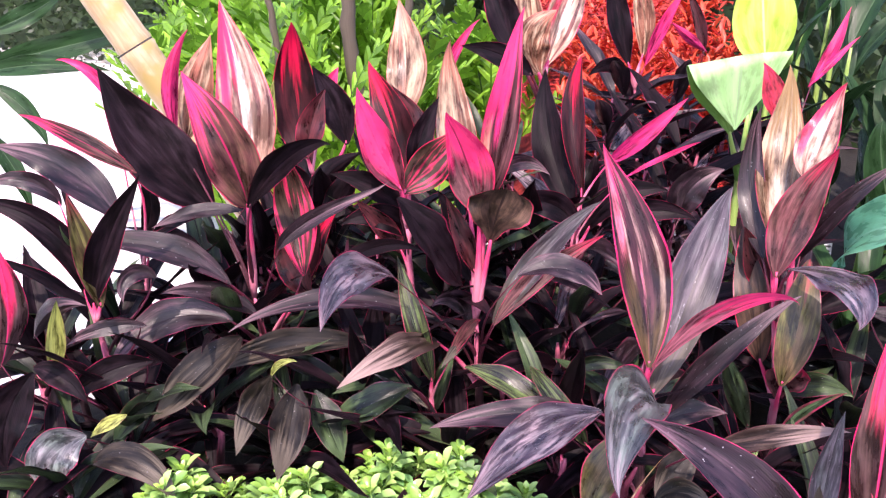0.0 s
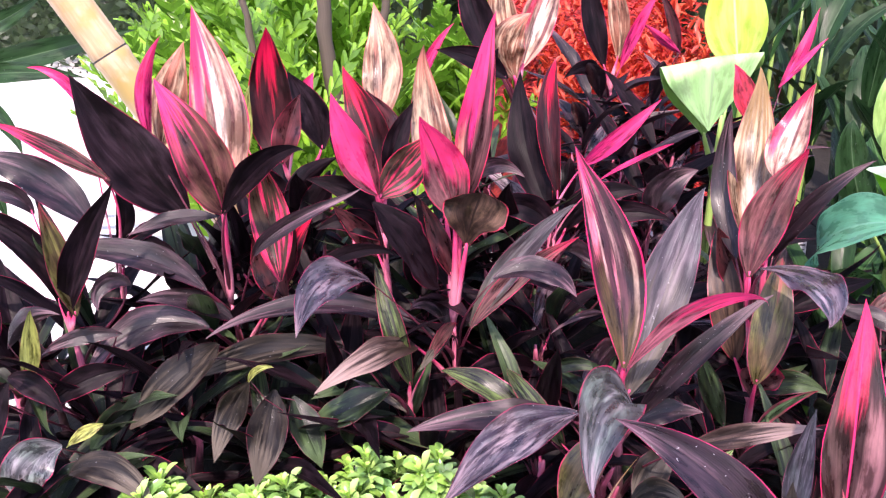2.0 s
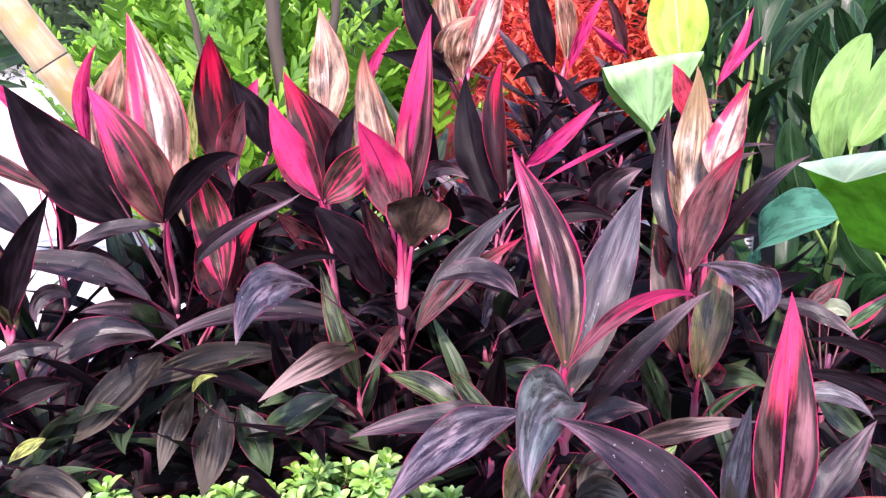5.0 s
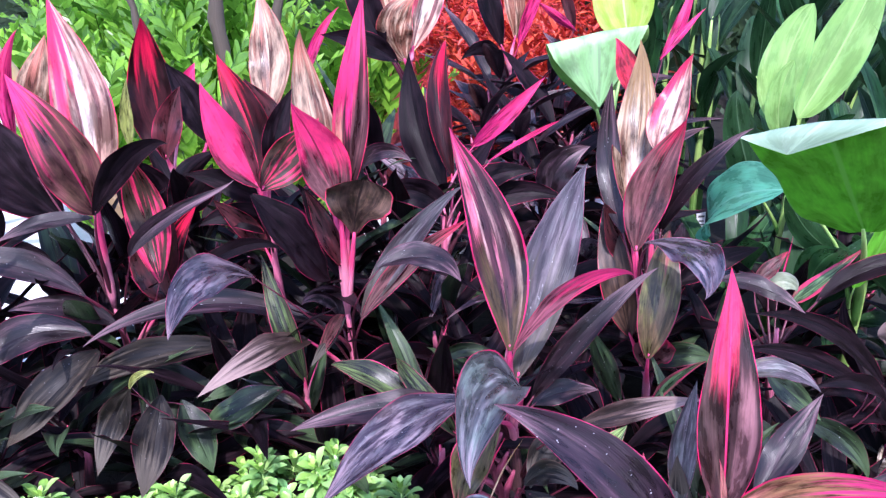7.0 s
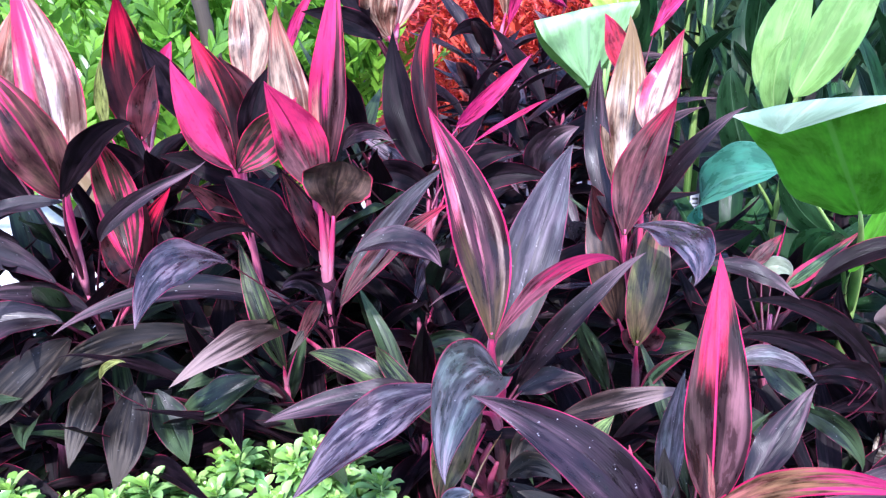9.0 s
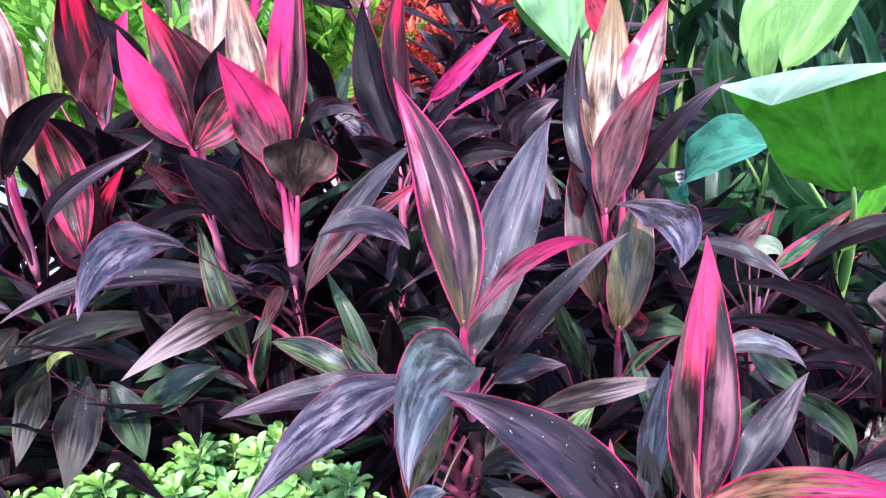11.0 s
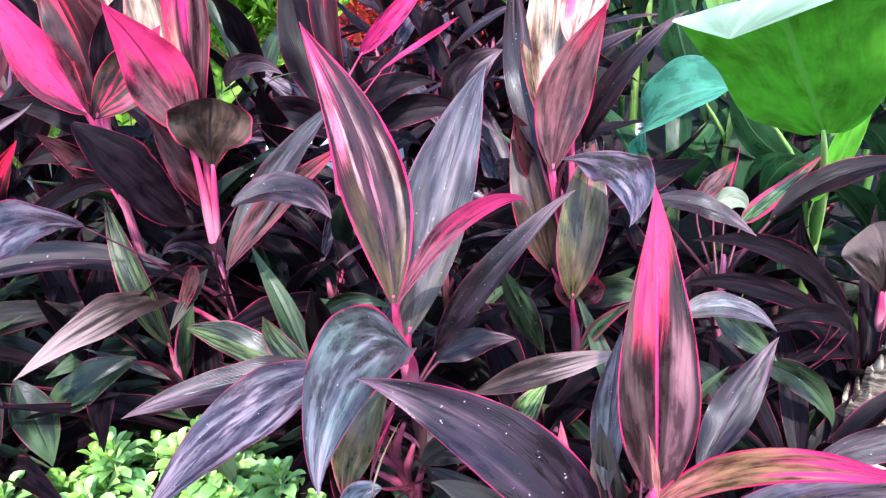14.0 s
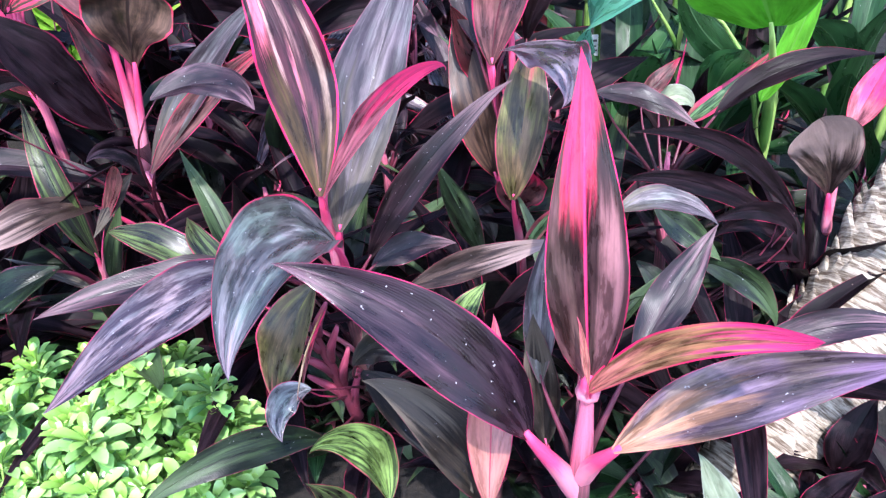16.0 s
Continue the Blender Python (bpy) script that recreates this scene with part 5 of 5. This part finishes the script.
# ---- red foliage behind ----
def red_plant(seed):
    rng = random.Random(seed)
    ob = base_at("red_shrub", 0, 0, 0, "low shrub with flame red and orange narrow leaves", "shrub", "red shrubs behind the bed")
    vs, fs, _ = tube([Vector((0, 0, -0.02)), Vector((0.01, 0, 0.2)), Vector((0, 0.01, 0.42))], [0.012, 0.009, 0.005], 6)
    part("stem", mesh_of("stem", vs, fs, bark_mat), ob)
    lv, lf = [], []
    for i in range(260):
        az, el = rng.uniform(0, 6.283), rng.uniform(-0.1, 1.2)
        t = Vector((math.cos(az) * math.cos(el), math.sin(az) * math.cos(el), math.sin(el)))
        p0 = Vector((rng.gauss(0, 0.08), rng.gauss(0, 0.08), rng.uniform(0.12, 0.55)))
        l = rng.uniform(0.045, 0.10)
        w = t.cross(Vector((rng.uniform(-.4, .4), rng.uniform(-.4, .4), 1))).normalized()
        up = w.cross(t)
        b = len(lv)
        for v, hw, dz in ((0.0, 0.03, 0.0), (0.4, 0.16, 0.05), (0.75, 0.11, 0.02), (1.0, 0.01, -0.06)):
            for u in (-1, 0, 1):
                lv.append(p0 + t * (l * v) + w * (u * hw * l) + up * (l * (dz + 0.06 * abs(u))))
        for i2 in range(3):
            for k2 in range(2):
                c = b + i2 * 3 + k2
                lf.append((c, c + 1, c + 4, c + 3))
    part("foliage", mesh_of("foliage", lv, lf, red_mat), ob)
    return ob


# ---- bank of red bark mulch further back ----
def bank(x, y):
    """Height of the mulch bank."""
    f = min(1.0, max(0.0, (x - 0.30) / 0.25))
    return max(0.0, (y - 3.2) * 0.34) * f + 0.02 * noise.noise(Vector((x * 5, y * 5, 1)))


def mulch_bank():
    rng = random.Random(31)
    nx, ny = 24, 40
    vs = [Vector((0.25 + 1.15 * i / nx, 3.2 + 2.9 * j / ny, bank(0.25 + 1.15 * i / nx, 3.2 + 2.9 * j / ny))) for j in range(ny + 1) for i in range(nx + 1)]
    fs = [(j * (nx + 1) + i, j * (nx + 1) + i + 1, (j + 1) * (nx + 1) + i + 1, (j + 1) * (nx + 1) + i) for j in range(ny) for i in range(nx)]
    tagged(new("mulch_bank", mesh_of("mulch_bank", vs, fs, red_soil)), "rising bank covered with dyed red bark mulch", "mulch", kind="structure")
    vs, fs = [], []
    for i in range(6600):
        x, y = rng.uniform(0.45, 1.36), rng.uniform(3.4, 6.0)
        p0 = Vector((x, y, bank(x, y) + rng.uniform(0.0, 0.03)))
        a, tip = rng.uniform(0, 6.283), rng.uniform(-0.4, 0.7)
        d = Vector((math.cos(a) * math.cos(tip), math.sin(a) * math.cos(tip), math.sin(tip)))
        w = d.cross(Vector((0, 0, 1))).normalized()
        l, h = rng.uniform(0.015, 0.05), rng.uniform(0.003, 0.008)
        b = len(vs)
        vs += [p0 - d * l - w * h * 0.4, p0 + w * h * -1, p0 + d * l, p0 + w * h + Vector((0, 0, h))]
        fs.append((b, b + 1, b + 2, b + 3))
    tagged(new("mulch", mesh_of("mulch", vs, fs, mulch_mat, smooth=False)), "loose shreds of red bark mulch", "mulch", kind="stuff")


mulch_bank()


# ---- red foliage on the bank ----
reds = [red_plant(700 + k) for k in range(3)]
places = []
for j in range(3):
    for i in range(4):
        places.append((0.62 + 0.19 * i + 0.06 * (j % 2) + rng.uniform(-0.06, 0.06), 3.55 + 0.36 * j + rng.uniform(-0.08, 0.08)))
for k, (fx, fy) in enumerate(places):
    m = pose(fx, fy, bank(fx, fy) - 0.02, 0, 0, rng.uniform(0, 360)) @ Matrix.Scale(0.95, 4)
    if k < 3:
        reds[k].matrix_basis = m
    else:
        copy_thing(reds[k % 3], m)


# ---- dark hedge that closes the view ----
def hedge():
    rng = random.Random(21)
    vs, fs = [], []

    def back(x):
        """How far back the hedge stands: behind the paving, behind the ferns, behind the mulch."""
        if x < -1.2:
            return 5.2 + 1.4 * min(1.0, (-1.2 - x) / 0.5)
        if x > 1.40:
            return 6.5 - 1.9 * min(1.0, (x - 1.40) / 0.1)
        return 5.2 + 1.3 * min(1.0, max(0.0, (x - 0.0) / 0.25))

    for i in range(17000):
        x, z = rng.uniform(-5.5, 5.5), rng.uniform(0.0, 1.7) ** 0.9
        y = back(x) + rng.uniform(-0.25, 0.45) + 0.12 * math.sin(3 * x)
        d = Vector((rng.gauss(0, 1), rng.gauss(-0.6, 1), rng.gauss(0.2, 1))).normalized()
        w = d.cross(Vector((rng.gauss(0, 1), rng.gauss(0, 1), rng.gauss(0, 1)))).normalized()
        l = rng.uniform(0.05, 0.11)
        p0 = Vector((x, y, z))
        b = len(vs)
        vs += [p0, p0 + d * l * 0.5 + w * l * 0.24, p0 + d * l, p0 + d * l * 0.5 - w * l * 0.24]
        fs.append((b, b + 1, b + 2, b + 3))
    for i in range(60):
        x0, x1 = -6 + 0.2 * i, -5.8 + 0.2 * i
        y0, y1 = back(x0) + 0.5, back(x1) + 0.5
        b = len(vs)
        vs += [Vector((x0, y0, 0)), Vector((x1, y1, 0)), Vector((x1, y1, 1.7)), Vector((x0, y0, 1.7)), Vector((x0, y0 + 0.5, 1.7)), Vector((x1, y1 + 0.5, 1.7))]
        fs += [(b, b + 1, b + 2, b + 3), (b + 3, b + 2, b + 5, b + 4)]
    tagged(new("hedge", mesh_of("hedge", vs, fs, hedge_mat, smooth=False)), "dark green hedge at the back of the garden", "hedge", kind="stuff")


hedge()


# ---- young trees behind the ferns ----
def young_tree(x, y, lean, thick):
    ob = base_at("young_tree", x, y, 0, "slim bare tree trunk rising out of the ferns", "tree", "young trees behind the ferns")
    pts = [Vector((lean * 0.03 * i + 0.012 * math.sin(0.5 * i + x * 9) + 0.004 * math.sin(2.3 * i), 0.01 * math.cos(0.4 * i), -0.03 + 0.055 * i)) for i in range(52)]
    vs, fs, uvs = tube(pts, [thick * (1.15 - 0.009 * i + 0.09 * math.sin(3.3 * i + x) + 0.06 * math.sin(1.3 * i)) for i in range(52)], 10)
    part("trunk", mesh_of("trunk", vs, fs, bark_mat, uvs), ob)


young_tree(-0.33, 3.36, -0.05, 0.028)
young_tree(-0.22, 3.44, 0.16, 0.018)
young_tree(-0.62, 3.30, -0.06, 0.013)


# ---- leaning bamboo pole ----
def bamboo_pole(foot, head, radius):
    foot, head = Vector(foot), Vector(head)
    ob = base_at("bamboo_pole", *foot, "leaning tan bamboo pole with dark node rings", "pole")
    ob.rotation_euler = (head - foot).to_track_quat("Z", "Y").to_euler()
    total = (head - foot).length
    joints = [0.74, 1.08, 1.44, 1.82, 2.18]
    pts, radii = [], []
    stops = sorted([0.0, total] + [j + d for j in joints for d in (-0.03, -0.008, 0.0, 0.008, 0.03)])
    for s in stops:
        near = min((abs(s - j) for j in joints))
        pts.append(Vector((0, 0, s)))
        radii.append(radius * (1.07 if near < 0.009 and near > 0.004 else 0.985 if near < 0.004 else 1.0))
    vs, fs, uvs = tube(pts, radii, 24)
    part("culm", mesh_of("culm", vs, fs, bamboo_mat, uvs), ob)
    for j in joints:
        vs, fs, uvs = tube([Vector((0, 0, j - 0.004)), Vector((0, 0, j)), Vector((0, 0, j + 0.004))], [radius * 1.0, radius * 1.035, radius * 1.0], 24)
        part("node_ring", mesh_of("node_ring", vs, fs, dark_band, uvs), ob, "dark scarred node ring")


bamboo_pole((-0.365, 2.550, -0.020), (-1.802, 2.550, 2.477), 0.054)


# ---- leaning palm trunk ----
def palm_trunk(foot, head, radius):
    rng = random.Random(5)
    foot, head = Vector(foot), Vector(head)
    ob = base_at("palm_trunk", *foot, "leaning palm trunk with ragged pale fibrous leaf bases", "palm")
    ob.rotation_euler = (head - foot).to_track_quat("Z", "Y").to_euler()
    total = (head - foot).length
    n = 40

    def taper(f):
        return 0.74 + 0.26 * min(1.0, f / 0.35)

    vs, fs, uvs = tube([Vector((0, 0, total * i / n)) for i in range(n + 1)], [radius * 0.90 * taper(i / n) for i in range(n + 1)], 28)
    part("trunk", mesh_of("trunk", vs, fs, palm_mat, uvs), ob)
    # old leaf bases, ring over ring, each a flared, ragged skirt
    rows = int(total / 0.021)
    m = 54
    for j in range(rows):
        lv, lf = [], []
        z0, sc = total * j / rows, taper(j / rows) * radius
        for k in range(m + 1):
            kk, a = k % m, 2 * math.pi * k / m
            n1 = noise.noise(Vector((math.cos(a) * 3.1, math.sin(a) * 3.1, j * 1.7)))
            n2 = noise.noise(Vector((math.cos(a) * 11, math.sin(a) * 11, j * 3.3 + 7)))
            tooth = max(0.0, noise.noise(Vector((math.cos(a) * 2.4, math.sin(a) * 2.4, j * 5.1 + 20))) - 0.22)
            dz = 0.018 * n1
            rim = sc * (1.0 + 0.10 * n1 + 0.07 * n2 + 0.35 * tooth)
            top = 0.030 + 0.014 * n1 + 0.016 * n2 + 0.085 * tooth
            for r, z in ((sc * 0.86, -0.004), (sc * 0.95, 0.008 + 0.3 * dz), (rim, top * 0.8 + dz), (rim * 1.01, top + dz), (rim * 0.95, top * 0.9 + dz), (sc * 0.88, 0.006)):
                lv.append(Vector((r * math.cos(a), r * math.sin(a), z0 + z)))
        for k in range(m):
            for q in range(5):
                b = 6 * k + q
                lf.append((b, b + 6, b + 7, b + 1))
        part("leaf_base", mesh_of("leaf_base", lv, lf, palm_mat, smooth=False), ob)


palm_trunk((0.984, 1.182, -0.060), (1.939, 1.633, 0.736), 0.113)


# ---- broad-leaved cannas ----
def canna_leaf(plant, tone, foot, azimuth, rise, length, bend, plane, width, roll, crease=0.0, slant=0.0, waist=0.5):
    return leaf(plant, tone, foot, azimuth, rise, length, bend, plane, width, roll, shape=spade(crease, waist) if crease else paddle,
                fold=0.04 if crease else 0.42, wave=0.16 if crease else 0.09, stalk=canna_stalk, thick=0.008 if crease else 0.004, crease=crease, slant=slant)


ti_v1 = ti_plant((1.314, 1.770), (-0.020, -0.050, 0.517), "canna with a broad folded bright green leaf", "canna", 0.013, canna_stalk, "canna", "cannas beside the bed")
canna_leaf(ti_v1, "canna", (-0.161, -0.220, 0.656), -148, 50, 0.436, 150, 157, 0.275, 157, crease=0.88, slant=-1.2)
canna_leaf(ti_v1, "teal", (-0.290, -0.120, 0.720), 134, -12, 0.346, 81, -142, 0.146, 44)
canna_leaf(ti_v1, "deepgreen", (-0.046, -0.030, 0.495), -177, 20, 0.283, 47, 5, 0.064, -83)
canna_leaf(ti_v1, "canna", (-0.115, -0.150, 0.487), -10, 63, 0.261, 21, 16, 0.044, -60)

ti_v2 = ti_plant((1.243, 2.050), (-0.020, -0.050, 0.586), "canna with upright light green leaves", "canna", 0.013, canna_stalk, "canna", "cannas beside the bed")
canna_leaf(ti_v2, "cannapale", (-0.082, -0.050, 0.763), 74, 70, 0.293, 28, -64, 0.107, 12)
canna_leaf(ti_v2, "cannapale", (-0.089, -0.100, 0.740), 175, 70, 0.189, 48, -9, 0.067, 113)
canna_leaf(ti_v2, "deepgreen", (-0.102, -0.050, 0.576), 173, 61, 0.279, 23, -10, 0.085, -78)
canna_leaf(ti_v2, "cannapale", (-0.012, -0.030, 0.759), 25, 47, 0.415, 22, -8, 0.133, -34)

ti_v3 = ti_plant((0.874, 2.400), (-0.020, -0.050, 0.768), "canna with a pale leaf folded over at its tip", "canna", 0.013, canna_stalk, "canna", "cannas beside the bed")
canna_leaf(ti_v3, "cannapale", (-0.081, -0.100, 0.723), -111, 58, 0.507, 162, 157, 0.260, 157, crease=0.605, slant=-0.1, waist=1.2)
canna_leaf(ti_v3, "cannalime", (0.034, 0.020, 0.894), 142, 78, 0.274, 3, 7, 0.173, 68)
canna_leaf(ti_v3, "canna", (0.052, 0.100, 0.878), -156, -56, 0.193, 3, -120, 0.099, 49)

ti_v4 = ti_plant((-1.653, 2.850), (0.100, -0.050, 0.651), "deep green strap-leaved plant beside the paving", "strap_leaved_plant", 0.010, canna_stalk, "plant", "leafy plants by the paving")
leaf(ti_v4, "deepgreen", (0.134, -0.050, 0.805), 6, 11, 0.621, 3, 16, 0.092, -84)
leaf(ti_v4, "deepgreen", (0.156, -0.100, 0.790), -4, 15, 0.454, 25, -179, 0.068, -79)
leaf(ti_v4, "deepgreen", (0.212, -0.150, 0.769), -8, -22, 0.274, 55, -176, 0.058, -55)
leaf(ti_v4, "deepgreen", (0.149, 0.000, 0.902), 17, 17, 0.313, 17, -16, 0.067, -87)
leaf(ti_v4, "deepgreen", (0.189, -0.200, 0.636), -10, -47, 0.311, 39, -175, 0.062, -49)



def cane_stand(x, y, height, lean_x, lean_y, seed):
    """An upright canna shoot: a stalk with two sheathing leaves."""
    rng = random.Random(seed)
    p = ti_plant((x, y), (lean_x, lean_y, height), "upright canna shoot with a light green stalk", "canna", 0.012, canna_stalk, "canna", "cannas beside the bed")
    for i in range(5):
        # mostly deep green: the shadow among the cannas is put into the leaf colour
        f = 0.40 + 0.15 * i
        canna_leaf(p, rng.choice(["deepgreen", "deepgreen", "midgreen", "deepgreen", "deepgreen"]), (lean_x * f, lean_y * f, height * f), rng.uniform(0, 360), rng.uniform(58, 84), rng.uniform(0.30, 0.46), rng.uniform(10, 55), 180,
                   rng.uniform(0.06, 0.115), rng.uniform(-25, 25))


for k, (cx, cy, ch) in enumerate([(1.32, 2.48, 0.75), (1.35, 2.25, 0.8), (1.5, 2.05, 0.7), (1.12, 2.95, 0.8), (1.25, 2.65, 0.9), (1.5, 2.5, 0.9), (1.7, 2.3, 0.8), (1.65, 1.85, 0.6), (1.75, 2.7, 0.95), (1.45, 1.75, 0.5), (1.4, 2.95, 0.85), (1.75, 3.1, 0.9), (2.1, 2.7, 0.9), (2.05, 2.1, 0.7), (1.08, 2.02, 0.36), (1.30, 2.02, 0.42), (1.20, 1.84, 0.32), (1.5, 3.4, 0.9), (1.95, 3.5, 0.95), (1.2, 3.1, 0.8), (1.6, 2.9, 0.9), (1.9, 2.9, 0.95), (1.35, 3.3, 0.85), (1.65, 3.65, 0.9), (1.85, 3.25, 0.9), (2.2, 3.2, 0.9), (2.3, 2.5, 0.8), (1.7, 2.55, 0.5), (1.9, 2.4, 0.45), (1.5, 2.3, 0.4)]):
    cane_stand(cx, cy, ch, 0.02 * math.sin(k), -0.03, 900 + k)


# ---- plant tag ----
def plant_tag(x, y, z):
    ob = base_at("plant_tag", x, y, 0, "weathered pale plastic plant tag on a stake", "plant tag")
    ob.rotation_euler = (radians(-14), radians(10), radians(20))

    def plate(w, h, d, z0, y0=0.0, x0=0.0):
        bm = bmesh.new()
        bmesh.ops.create_cube(bm, size=1)
        bmesh.ops.scale(bm, vec=(w, d, h), verts=bm.verts)
        bmesh.ops.translate(bm, vec=(x0, y0, z0), verts=bm.verts)
        bmesh.ops.bevel(bm, geom=bm.edges[:], offset=min(w, h, d) * 0.2, segments=1, affect="EDGES")
        me = bpy.data.meshes.new("plate")
        bm.to_mesh(me)
        bm.free()
        return me

    for name, me, mat in (("stake", plate(0.012, z, 0.004, z / 2), tag_mat), ("tag_plate", plate(0.036, 0.055, 0.003, z), tag_mat),
                          ("print_bar", plate(0.024, 0.006, 0.002, z + 0.012, -0.002), ink_mat), ("print_bar", plate(0.020, 0.004, 0.002, z - 0.002, -0.002), ink_mat),
                          ("print_bar", plate(0.026, 0.004, 0.002, z - 0.013, -0.002), ink_mat)):
        me.materials.append(mat)
        part(name, me, ob)


plant_tag(1.13, 2.26, 0.36)
